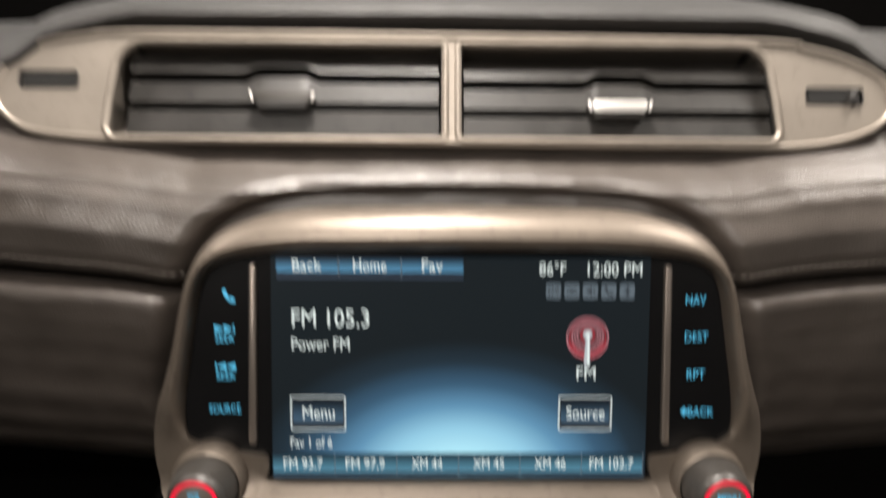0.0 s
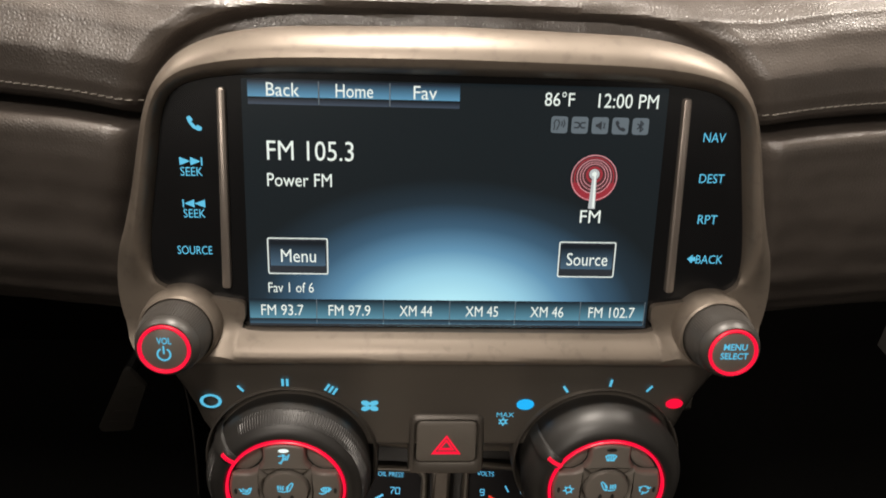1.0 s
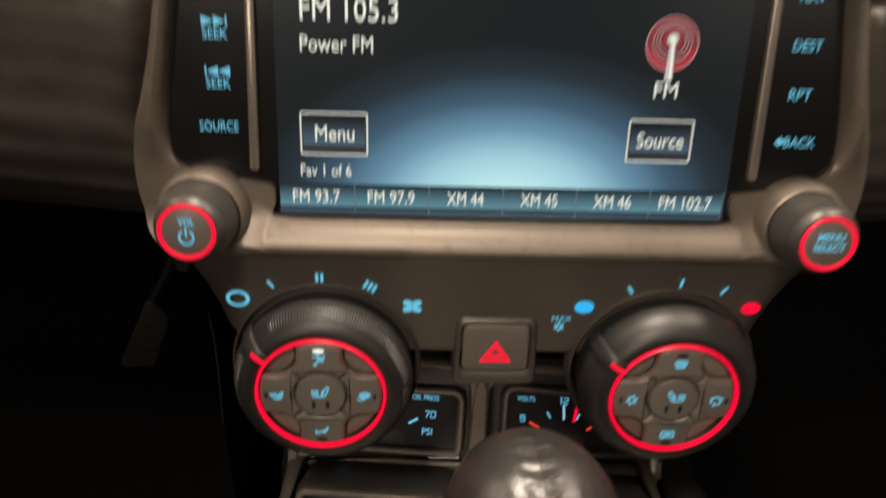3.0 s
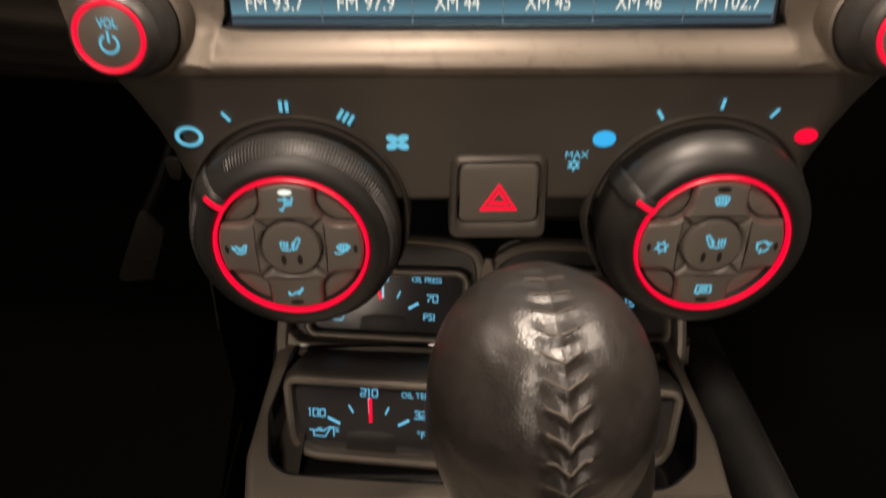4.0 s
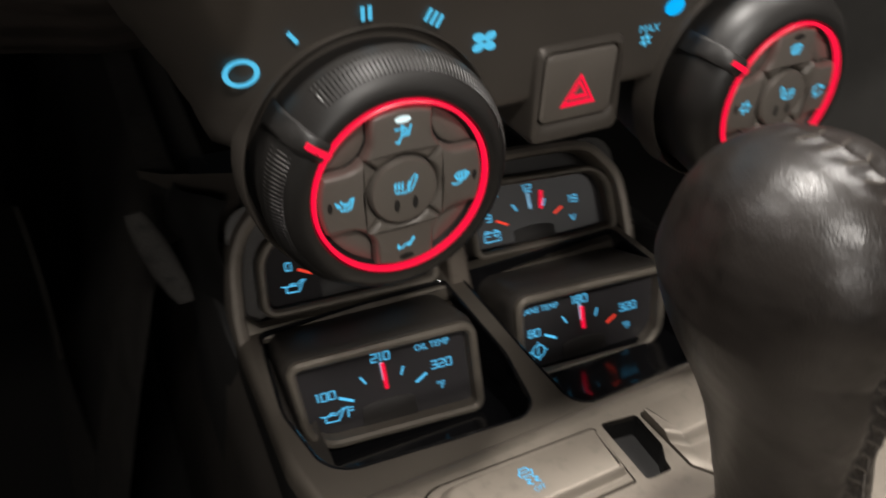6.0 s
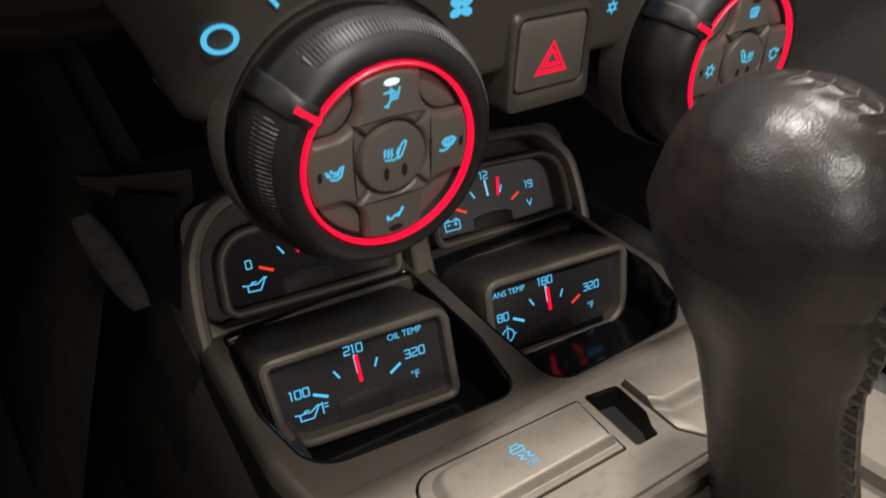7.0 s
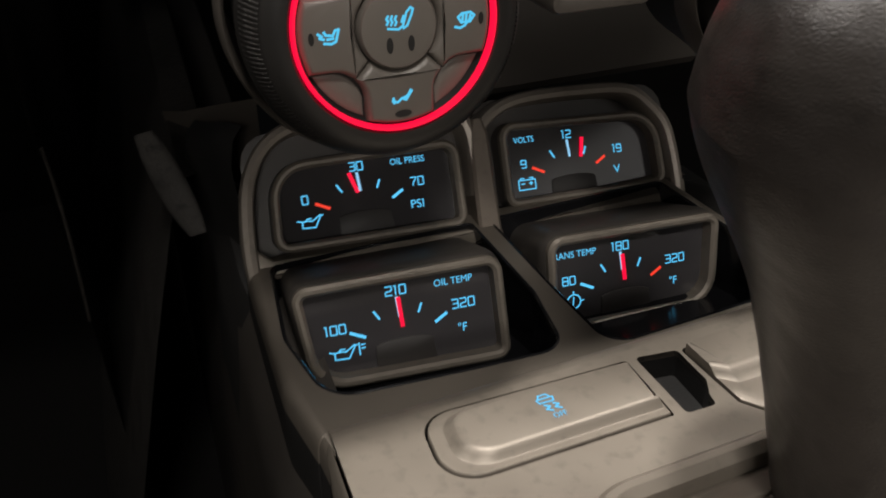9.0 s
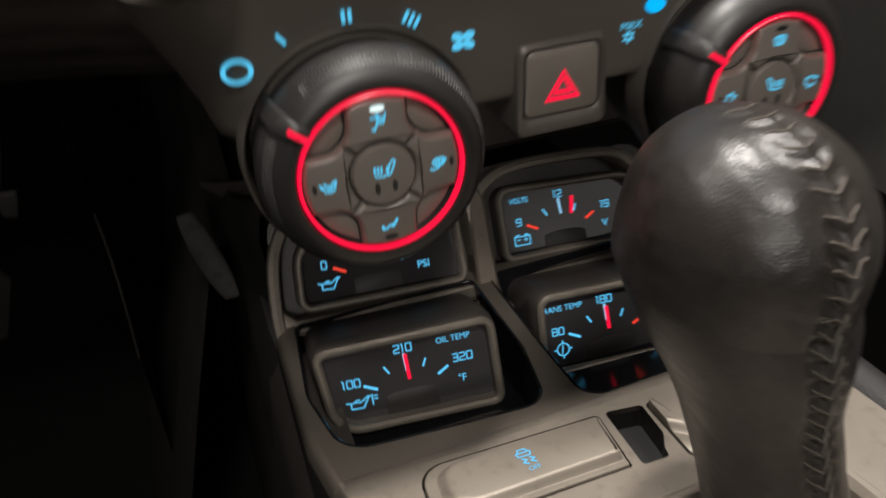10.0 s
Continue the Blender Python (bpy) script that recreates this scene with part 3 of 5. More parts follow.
for i in range(5):
    x = 36.6 + i * 7.35
    sq = part("status_square", flat([rpoly([(x - 3, 75.2, 1), (x + 3, 75.2, 1), (x + 3, 81.2, 1), (x - 3, 81.2, 1)], 3)], Z1), UI_GREY, display, smooth=False)
    marks = (strokes([[(-1.9, -1.8), (-1.7, -0.4), (-2.0, 0.6), (-1.4, 1.7), (-0.4, 1.6), (0.0, 0.5), (-0.4, -0.6), (-0.9, -1.8)], [(0.7, -0.3), (1.0, 0.4), (0.8, 1.2)], [(1.4, -0.8), (1.9, 0.4), (1.5, 1.8)]], 0.45),
             strokes([[(-1.9, 0.9), (-0.6, 0.9), (0.7, -0.9), (1.9, -0.9)], [(-1.9, -0.9), (-0.6, -0.9), (0.7, 0.9), (1.9, 0.9)]], 0.55),
             flat([[(-1.6, 0.6), (-1.6, -0.6), (-0.8, -0.6), (0.6, -1.7), (0.6, 1.7), (-0.8, 0.6)], [(1.0, -1.1), (1.3, -1.1), (2.0, 1.1), (1.7, 1.1)], [(1.7, -1.1), (2.0, -1.1), (1.3, 1.1), (1.0, 1.1)]]),
             flat(moved(PHONE, 0, 0, 0.75)),
             strokes([[(-1.1, -0.9), (1.0, 0.9), (0, 1.9), (0, -1.9), (1.0, -0.9), (-1.1, 0.9)]], 0.5))[i]
    for v in marks.verts:
        v.co += Vector((x, 78.2, Z2))
    part("status_mark", marks, UI_DARK, sq, smooth=False)
words("station", "FM 105.3", -51.8, 67.0, 30.6, 7.0, WHITE, display, Z2)
words("station_name", "Power FM", -55.9, 56.4, 23.0, 4.8, WHITE, display, Z2)
ant = part("antenna_sign", flat([disc(50.8, 59.0, 8.6, 8.6, 40)], Z1), UI_RED_DIM, display, "red round antenna sign with pale rings", smooth=False)
part("sign_foot", flat([[(50.8 + r * math.cos(a), 59.0 + r * math.sin(a)) for r, a in [(8.5, a) for a in steps(-2.95, -0.19, 20)] + [(5.6, a) for a in steps(-0.3, -2.84, 20)]]], Z1 + 0.03), UI_RED, ant, "brighter red foot", smooth=False)
for r, w, tone in ((8.5, 0.34, UI_PINK), (7.5, 0.5, UI_RED), (6.4, 0.30, UI_PINK), (5.3, 0.26, UI_PINK), (4.3, 0.28, UI_PINK), (3.1, 0.9, UI_RED)):
    part("wave_ring", annulus(50.8, 59.2 + (8.4 - r) * 0.22, r - w, r, Z2), tone, ant, smooth=False)
part("mast", flat([[(49.5, 47.6), (52.1, 47.6), (51.7, 60), (50.1, 60)], disc(50.8, 60.6, 1.9)], Z3), UI_MAST, ant, smooth=False)
part("mast_light", flat([[(50.9, 48.0), (51.8, 48.0), (51.4, 60), (50.8, 60)], disc(50.8, 60.6, 0.9)], Z3 + 0.03), WHITE, ant, smooth=False)
words("sign_word", "FM", 50.6, 44.6, 7.6, 4.8, WHITE, ant, Z4)
for x0, x1, word, w in ((-68.4, -46.2, "Menu", 12.8), (39.9, 61.6, "Source", 15.6)):
    key = part("soft_key", flat([rpoly([(x0, 20.7, 1), (x1, 20.7, 1), (x1, 34.8, 1), (x0, 34.8, 1)], 3)], Z1), UI_DARK, display, smooth=False)
    o = rpoly([(x0, 20.7, 0.8), (x1, 20.7, 0.8), (x1, 34.8, 0.8), (x0, 34.8, 0.8)], 3)
    part("key_line", loft([[(x, y, Z2) for x, y in o], [(x, y, Z2) for x, y in grow(o, -0.45)]]), WHITE, key, smooth=False)
    part("key_face", flat([rect(x0 + 1, 24.0, x1 - 1, 33.8)], Z2), KEY_SHADE, key, smooth=False)
    words("key_word", word, (x0 + x1) / 2 + 0.2, 27.9, w, 5.0, WHITE, key, Z3)
words("page_note", "Fav 1 of 6", -60.2, 15.4, 16.8, 3.9, WHITE, display, Z2)
for i, (word, w) in enumerate((("FM 93.7", 15.8), ("FM 97.9", 15.8), ("XM 44", 12.5), ("XM 45", 12.6), ("XM 46", 12.8), ("FM 102.7", 18.0))):
    x0 = -75.9 + i * 25.2
    cell = part("preset_key", flat([rect(x0, 3.0, x0 + 24.9, 10.8)], Z1), CELL_SHADE, display, smooth=False)
    part("cell_foot", flat([rect(x0, 0.9, x0 + 24.9, 2.6)], Z1), CELL_FOOT, cell, smooth=False)
    part("cell_line", flat([rect(x0 + 24.9, 1.2, x0 + 25.2, 10.8)], Z2), UI_GREY, cell, smooth=False)
    words("cell_word", word, x0 + 12.2, 6.4, w, 4.3, WHITE, cell, Z3)
part("bar_shade", flat([rect(-76.1, 0.1, 76.1, 0.9), rect(-76.1, 2.5, 76.1, 3.0)], Z2), UI_DARK, display, smooth=False)

# ---- rotary keys beside the display ----
def rotary(x, lines, label):
    k = thing("rotary_knob", STACK @ pose(x * 0.001, 0.0014, -0.0036), label, "knob", "small rotary knobs")
    part("collar", lathe([(15.4, 0), (14.9, 7), (14.5, 11.5), (14.0, 13.6), (13.2, 14.2), (12.7, 13.2)], 64), SILVER, k)
    part("body", lathe([(12.7, 11), (12.6, 15.0), (12.3, 19.5), (11.7, 21.4), (11.1, 25.2), (10.5, 27.4), (9.5, 28.6), (9.0, 28.6), (9.0, 27.0)], 64), KNOB_GREY, k)
    bm = bmesh.new()
    for i in range(84):
        a = 2 * math.pi * i / 84
        c, s = math.cos(a), math.sin(a)
        rows = [[((r + 0.0) * c - t * s, (r + 0.0) * s + t * c, z) for r, t in ((ra - 0.3, -0.22), (ra + 0.28, 0.0), (ra - 0.3, 0.22))] for ra, z in ((12.5, 15.2), (12.25, 19.5), (11.65, 21.2), (11.2, 25.0))]
        loft(rows, True, True, True, bm)
    part("knurling", bm, KNOB_GREY, k)
    part("light_ring", lathe([(9.0, 27.6), (8.95, 29.3), (8.6, 29.6), (8.0, 29.5), (7.7, 28.6)], 64), RED, k, "lit red ring")
    part("cap", lathe([(7.7, 27.5), (7.65, 28.8), (7.2, 29.1), (0.01, 29.2)], 48), BUTTON, k)
    for word, w, h, y in lines:
        words("cap_word", word, 0.3, y, w, h, CYAN, k, 29.45, bold=0.02)
    return k


vol = rotary(-100.3, (("VOL", 5.0, 2.5, 3.4),), "black rotary volume knob with a lit red ring")
bm = bmesh.new()
arc = [(2.2 * math.sin(radians(a)), -1.6 + 2.2 * math.cos(radians(a))) for a in range(35, 330, 14)]
strokes([arc, [(0, -1.2), (0, 1.4)]], 0.62, 29.45, bm)
part("power_sign", bm, CYAN, vol, smooth=False)
rotary(100.5, (("MENU", 8.6, 2.5, 2.4), ("SELECT", 10.2, 2.5, -1.1)), "black rotary selector knob with a lit red ring")

# ---- climate panel ----
climate = thing("climate_control", LOW, "champagne climate control panel with shade in its colour and lit marks", "control panel")
LOWN = [(-30, 0.0), (13, 0.0), (20, 0.3), (26, 1.2), (30, 2.3), (33, 3.2), (34.9, 3.9), (36.4, 4.3)]
LOWW = [(-30, 86), (-22, 94), (-12, 98), (2, 102), (12, 106), (20, 110), (28, 114), (36.4, 117.5)]
rows = []
for v, back in [(v, 0) for v in (36.4, 35.5, 34.5, 33, 31, 29, 26, 23, 20, 16.5, 13, 8, 4, 0, -3, -5)] + [(-6.5, 0.5), (-7.6, 1.6), (-8.2, 3.4), (-8.4, 8), (-8.4, 30)]:
    w, n = curve1(LOWW, v), curve1(LOWN, v) - back
    xs = steps(-w, w, 61)
    row = [(-w, v, n - 30)] + [(x, v, n - 13.0 * (max(0, abs(x) - w + 20) / 20) ** 2.4) for x in xs] + [(w, v, n - 30)]
    rows.append(row)
part("face", loft(rows, False), PANEL, climate)


def panel_n(v):
    return curve1(LOWN, v + 3) + 0.3


bm = annulus(-92.3, 15.2, 2.9, 4.2, panel_n(15.2), 36, ry=0.78)
part("fan_off_mark", bm, CYAN, climate, smooth=False)
for x, y, n, turn in ((-80.2, 21.8, 1, 38), (-63, 25.2, 2, 0), (-45.6, 21.5, 3, -32)):
    bm = bmesh.new()
    c, s = math.cos(radians(turn)), math.sin(radians(turn))
    for i in range(n):
        o = (i - (n - 1) / 2) * 1.75
        flat([[(x + (o + a) * c - b * s, y + (o + a) * s + b * c) for a, b in ((-0.5, -1.7), (0.5, -1.7), (0.5, 1.7), (-0.5, 1.7))]], panel_n(y) + 0.1, bm)
    part("fan_speed_mark", bm, CYAN, climate, smooth=False)
part("fan_mark", flat([disc(-30.8 + p, 13 + q, 1.85, 1.2, 18, 8 * p * q) for p, q in ((1.6, 1.25), (-1.6, 1.25), (-1.6, -1.25), (1.6, -1.25))], panel_n(13)), CYAN, climate, smooth=False)
part("cold_mark", flat([disc(30.9, 13.8, 3.5, 2.6, 32)], panel_n(13.8)), CYAN_DEEP, climate, smooth=False)
part("hot_mark", flat([disc(91.2, 14.4, 3.5, 2.4, 32)], panel_n(14.4)), RED, climate, smooth=False)
for x, y, turn in ((46.2, 21.8, 34), (63.6, 25.4, -8), (79.6, 22.2, -38)):
    c, s = math.cos(radians(turn)), math.sin(radians(turn))
    part("heat_mark", flat([[(x + a * c - b * s, y + a * s + b * c) for a, b in ((-0.5, -1.7), (0.5, -1.7), (0.5, 1.7), (-0.5, 1.7))]], panel_n(y)), CYAN, climate, smooth=False)
words("max_word", "MAX", 23.3, 8.6, 7.0, 2.2, CYAN, climate, panel_n(8))
FLAKE = [[(1.9 * math.cos(radians(a)), 1.9 * math.sin(radians(a))), (-1.9 * math.cos(radians(a)), -1.9 * math.sin(radians(a)))] for a in (30, 90, 150)]


def flake(x, y, z, k=1.0):
    bm = strokes([[(x + k * p * f, y + k * q * f) for f in (0.62, 1.05)] for line in FLAKE for p, q in line], 0.62 * k, z)
    annulus(x, y, 0.72 * k, 1.42 * k, z + 0.02, 16, bm)
    return bm


part("flake_mark", flake(22.6, 5.2, panel_n(5), 0.95), CYAN, climate, smooth=False)


# ---- climate dials ----
def seat_lines(k):
    """Small signs on the dial keys, as lines."""
    flow = lambda a, b: [(2.2 * math.cos(t), 2.0 * math.sin(t)) for t in steps(a, b, 9)]
    return {"person": [[(-2.4, 1.5), (0.3, 1.7)], [(-0.5, 2.5), (0.5, 1.7), (-0.4, 0.9)], [(2.4, 2.4), (1.6, -0.4), (-0.4, -0.6), (-1.6, -2.4)], [(1.2, 1.4), (0.9, 0.4), (-0.6, 0.2)], [(-2.3, -2.2), (-1.2, -2.6)]],
            "feet": [[(-2.9, -0.7), (-1.4, -1.3), (-0.2, -0.3), (1.0, -0.9), (2.7, 1.5)], [(0.4, -0.2), (1.5, 0.2), (2.4, 1.7)], [(-2.6, 0.0), (-2.4, -1.5)]],
            "bent": [[(-2.9, 1.1), (-1.9, 0.4), (-2.5, 0.0), (-1.4, -0.4)], [(-1.5, -1.4), (0.4, -1.7), (1.6, -1.2), (2.5, 1.7), (1.6, 1.5), (0.9, 0.3), (-0.9, 0.6), (-1.3, 1.4)], [(-0.6, -0.5), (1.0, -0.4)]],
            "screen": [[(-2.5, 1.2), (-1.3, 1.9), (1.3, 1.9), (2.5, 1.2), (1.5, -1.3), (-1.5, -1.3), (-2.5, 1.2)], [(-1.1, -0.9), (-0.8, 0.2), (-1.3, 1.4)], [(0, -0.9), (0.2, 0.2), (-0.1, 1.4)], [(1.0, -0.9), (1.3, 0.2), (0.9, 1.4)]],
            "screen_feet": [[(-1.9, 0.9), (-0.8, 1.8), (1.6, 1.9), (2.7, 1.0), (1.5, -0.5), (-1.0, -0.5), (-1.9, 0.9)], [(-0.7, -0.2), (-0.5, 1.3)], [(0.3, -0.2), (0.5, 1.4)], [(1.3, -0.1), (1.6, 1.2)], [(-2.8, -1.5), (-1.4, -1.9), (0.0, -1.4), (1.8, 0.6)]],
            "heat": [[(-3.4, -0.9), (-3.0, -0.2), (-3.4, 0.4), (-3.0, 1.1)], [(-2.4, -1.1), (-2.0, -0.4), (-2.4, 0.3), (-2.0, 1.0)], [(-1.4, -1.2), (-1.0, -0.5), (-1.4, 0.2), (-1.0, 0.9)],
                     [(-3.2, -1.8), (-0.6, -2.2), (0.5, -1.5), (1.5, 1.5), (2.5, 2.5), (3.1, 2.1), (2.8, 1.1), (1.6, -1.5), (0.6, -2.1)], [(0.2, -0.6), (0.8, 0.8)]],
            "recirc": [flow(0.35, 1.75), flow(2.45, 3.85), flow(4.55, 5.95), [(1.2, 0.9), (2.1, 0.6), (2.9, 1.3)], [(-1.0, 1.9), (-1.8, 1.2), (-2.6, 1.5)], [(-0.8, -1.1), (-0.4, -2.0), (-1.0, -2.8)]],
            "rear": [[(-2.9, -1.5), (-2.6, 1.5), (2.6, 1.5), (2.9, -1.5), (-2.9, -1.5)], [(-1.3, 0.5), (1.4, 0.5)], [(-1.4, -0.4), (1.3, -0.4)], [(-2.0, -2.3), (-1.2, -1.6)]],
            "flake": [[(1.45 * math.cos(a), 1.45 * math.sin(a)) for a in steps(0, 2 * math.pi, 19)]] + [[(1.6 * math.cos(a), 1.6 * math.sin(a)), (2.5 * math.cos(a), 2.5 * math.sin(a))] for a in steps(0.26, 2 * math.pi + 0.26, 7)[:-1]]}[k]


def dial(x, point_at, signs, label, led, patches=()):
    k = thing("climate_dial", LOW @ pose(x * 0.001, -0.0117, 0.020) @ pose(0, 0, 0, -2.6) @ pose(0, 0, -0.020), label, "control dial", "large climate dials")
    part("socket", lathe([(34.7, -6), (34.4, 2.4), (34.0, 3.1), (33.6, 2.8), (33.0, 0.8), (32.4, -3)], 96), PANEL, k, "thin bright edged socket")
    part("housing", lathe([(34.3, -1), (33.4, -9), (30, -30)], 64), BLACK, k, "dark housing behind the dial")
    grip = part("grip", lathe([(31.0, -3), (31.3, 3), (32.0, 8), (32.0, 10.5), (31.3, 13.8), (29.4, 17.4), (27.0, 19.6), (25.0, 20.4), (23.4, 20.3), (22.8, 19.4), (22.8, 17)], 96), RUBBER, k, "black soft-touch grip")
    for mid, half in patches:
        for i in range(int(half)):
            a = radians(mid + 2 * (i - half / 2) + 1)
            c, s = math.cos(a), math.sin(a)
            fade = min(1, (half / 2 - abs(i + 0.5 - half / 2)) / 4 + 0.3)
            rows = [[(r * c - t * s, r * s + t * c, z + h * fade) for t, h in ((-0.48, -0.3), (-0.15, 0.42), (0.15, 0.42), (0.48, -0.3))] for r, z in ((31.9, 9.6), (31.7, 12.2), (30.9, 14.7), (29.8, 16.7), (28.8, 17.9))]
            part("rib", loft(rows, True, True, True), RUBBER, grip, smooth=False)
    a = radians(point_at)
    c, s = math.cos(a), math.sin(a)
    turn = lambda pts, z: [(r * c - t * s, r * s + t * c, z + dz) for r, t, dz in pts]
    bm = loft([turn([(r, -2.9, -2.0), (r, -2.5, 0.3), (r, -1.7, 0.9), (r, 1.7, 0.9), (r, 2.5, 0.3), (r, 2.9, -2.0)], z)
               for r, z in ((23.2, 20.2), (25.2, 20.5), (27.4, 20.0), (29.8, 18.3), (31.6, 15.4), (32.7, 11.0), (33.0, 6.0))], True, True, True)
    part("pointer_block", bm, RUBBER, k)
    bm = loft([turn([(22.3, -0.75, 0), (26, -0.75, 0.1), (28.4, -0.75, -0.9), (28.4, 0.75, -0.9), (26, 0.75, 0.1), (22.3, 0.75, 0)], z) for z in (20.4, 21.7)], True, True, True)
    part("pointer", bm, RED, k, "lit red pointer")
    part("light_ring", lathe([(22.8, 18.6), (22.65, 20.7), (22.4, 21.0), (22.1, 20.95), (21.85, 20.4), (21.7, 18)], 96), RED, k, "lit red ring")
    part("well", lathe([(21.75, 19.0), (21.0, 17.6), (0.01, 17.4)], 64), BLACK, k)
    R, H, C = 21.0, 7.5, 9.6
    for q in range(4):
        t = Matrix.Rotation(radians(90 * q), 2)
        edge = [Vector((R * math.sin(b), R * math.cos(b))) for b in steps(-math.asin(H / R), math.asin(H / R), 9)]
        flare = [(7.6, 14.6), (7.8, 13.0), (8.4, 11.6), (9.3, 10.4), (9.5, 9.9)]
        o = [(-x, y) for x, y in reversed(flare)] + [tuple(p) for p in edge] + flare + [(C * math.sin(b), C * math.cos(b)) for b in steps(0.72, -0.72, 9)]
        o = [tuple(t @ Vector(p)) for p in o]
        rows = [[(x, y, z) for x, y in grow(o, g)] for g, z in ((0.5, 16), (0.45, 18.6), (0.1, 19.6), (-0.5, 20.3), (-1.0, 20.5))]
        key = part("key", loft(rows, True, False, True), BUTTON, k)
        d = t @ Vector((0, 15.0))
        sign = signs[q]
        part("key_sign", strokes([[(d.x + 0.82 * p, d.y + 0.82 * r) for p, r in line] for line in seat_lines(sign)], 0.56, 20.62), CYAN, key, smooth=False)
        d = t @ Vector((0, 18.8))
        lit = led and q == 0
        part("key_led", flat([disc(d.x, d.y - (0.2 if lit else 0), *((2.0, 0.85) if q in (0, 2) else (0.6, 1.3)))], 20.64), LED if lit else BLACK, key, smooth=False)
        # low corner pads between the keys
        b0, b1 = math.asin((H + 0.9) / R), math.pi / 2 - math.asin((H + 0.9) / R)
        o = [(R * math.sin(b), R * math.cos(b)) for b in steps(b0, b1, 8)] + [(14.6, H + 0.8), (12.8, 8.9), (11.3, 9.8), (10.5, 10.5), (9.8, 11.3), (8.9, 12.8), (H + 0.8, 14.6)]
        part("corner_pad", prism([tuple(t @ Vector(p)) for p in o], 16, 18.1, 0.9), BUTTON, k)
    key = part("centre_key", lathe([(8.9, 16), (8.8, 20.0), (8.2, 20.8), (6.5, 21.1), (0.01, 21.2)], 56), BUTTON, k)
    part("key_sign", strokes([[(0.2 + (0.9 if led else -0.9) * p, 2.0 + 0.9 * r) for p, r in line] for line in seat_lines("heat")], 0.5, 21.3), CYAN, key, smooth=False)
    for dx in (-2.4, 2.4):
        part("key_led", flat([disc(dx, -3.2, 0.75, 1.7)], 21.3), BLACK, key, smooth=False)
    return k


dial(-62.0, 143, ("person", "bent", "feet", "screen_feet"), "black fan dial with a lit red ring and grey keys", True, ((96, 30), (38, 36), (192, 40), (-30, 36)))
dial(62.0, 148, ("screen", "flake", "rear", "recirc"), "black temperature dial with a lit red ring and grey keys", False)

# ---- hazard switch ----
hazard = thing("hazard_switch", LOW @ pose(0, -0.0052, 0), "dark grey hazard switch with a lit red triangle", "switch")
o = rpoly([(-15.6, -14.8, 3.2), (15.6, -14.8, 3.2), (15.0, 14.2, 3.4), (-15.0, 14.2, 3.4)], 5)
i_ = rpoly([(-12.7, -9.2, 2.8), (12.7, -9.2, 2.8), (12.3, 12.0, 2.8), (-12.3, 12.0, 2.8)], 5)
rows = [[(x, y, -30) for x, y in o], [(x, y, -0.4 + (1.6 if y < 0 else 0)) for x, y in o], [(x, y, 1.0 + (1.6 if y < 0 else 0)) for x, y in grow(o, -0.7)], [(x, y, 1.8 + (1.0 if y < 0 else 0)) for x, y in grow(o, -2.0)],
        [(x, y, 1.9) for x, y in grow(i_, 0.7)], [(x, y, 1.5) for x, y in grow(i_, 0.25)], [(x, y, -4) for x, y in i_]]
part("housing", loft(rows), PANEL, hazard)
rows = [[(x, y, -4) for x, y in grow(i_, -0.5)], [(x, y, 1.6) for x, y in grow(i_, -0.5)], [(x, y, 2.1) for x, y in grow(i_, -1.2)]]
button = part("button", loft(rows, True, False, True), BUTTON, hazard)
tri = lambda k: [(0 + 6.1 * k * x, 0.2 + 6.1 * k * y) for x, y in ((-1.0, -0.78), (1.0, -0.78), (0, 0.82))]
for a, b in ((1.0, 0.70), (0.58, 0.30)):
    part("triangle", loft([[(x, y, 2.25) for x, y in tri(a)], [(x, y, 2.25) for x, y in tri(b)]]), RED, button, "lit red triangle", smooth=False)

# ---- gauges ----
CAN = [[(-3.6, 0.6), (-2.2, 0.3), (-2.2, -1.6), (1.6, -1.8), (3.6, 1.6), (4.2, 1.6)], [(-2.2, 0.3), (-1.0, 0.3), (-0.6, 1.0), (0.6, 1.0)], [(-1.2, 0.5), (0.9, 0.2), (3.4, 1.8)]]
BATTERY = [[(-3, -1.8), (3, -1.8), (3, 1.4), (-3, 1.4), (-3, -1.8)], [(-2.2, 1.4), (-2.2, 2.0), (-1.0, 2.0)], [(1.0, 2.0), (2.2, 2.0), (2.2, 1.4)], [(-2, 0.2), (-0.9, 0.2)], [(0.8, 0.2), (2, 0.2)], [(1.4, 0.8), (1.4, -0.4)]]
COG = [[(2.2 * math.cos(a), 2.2 * math.sin(a)) for a in steps(0, 2 * math.pi, 15)], [(-0.4, -1.4), (0, 1.4)], [(2.4, 0), (3.2, 0)], [(-2.4, 0), (-3.2, 0)], [(0, 2.4), (0, 3.2)], [(0, -2.4), (0, -3.2)]]


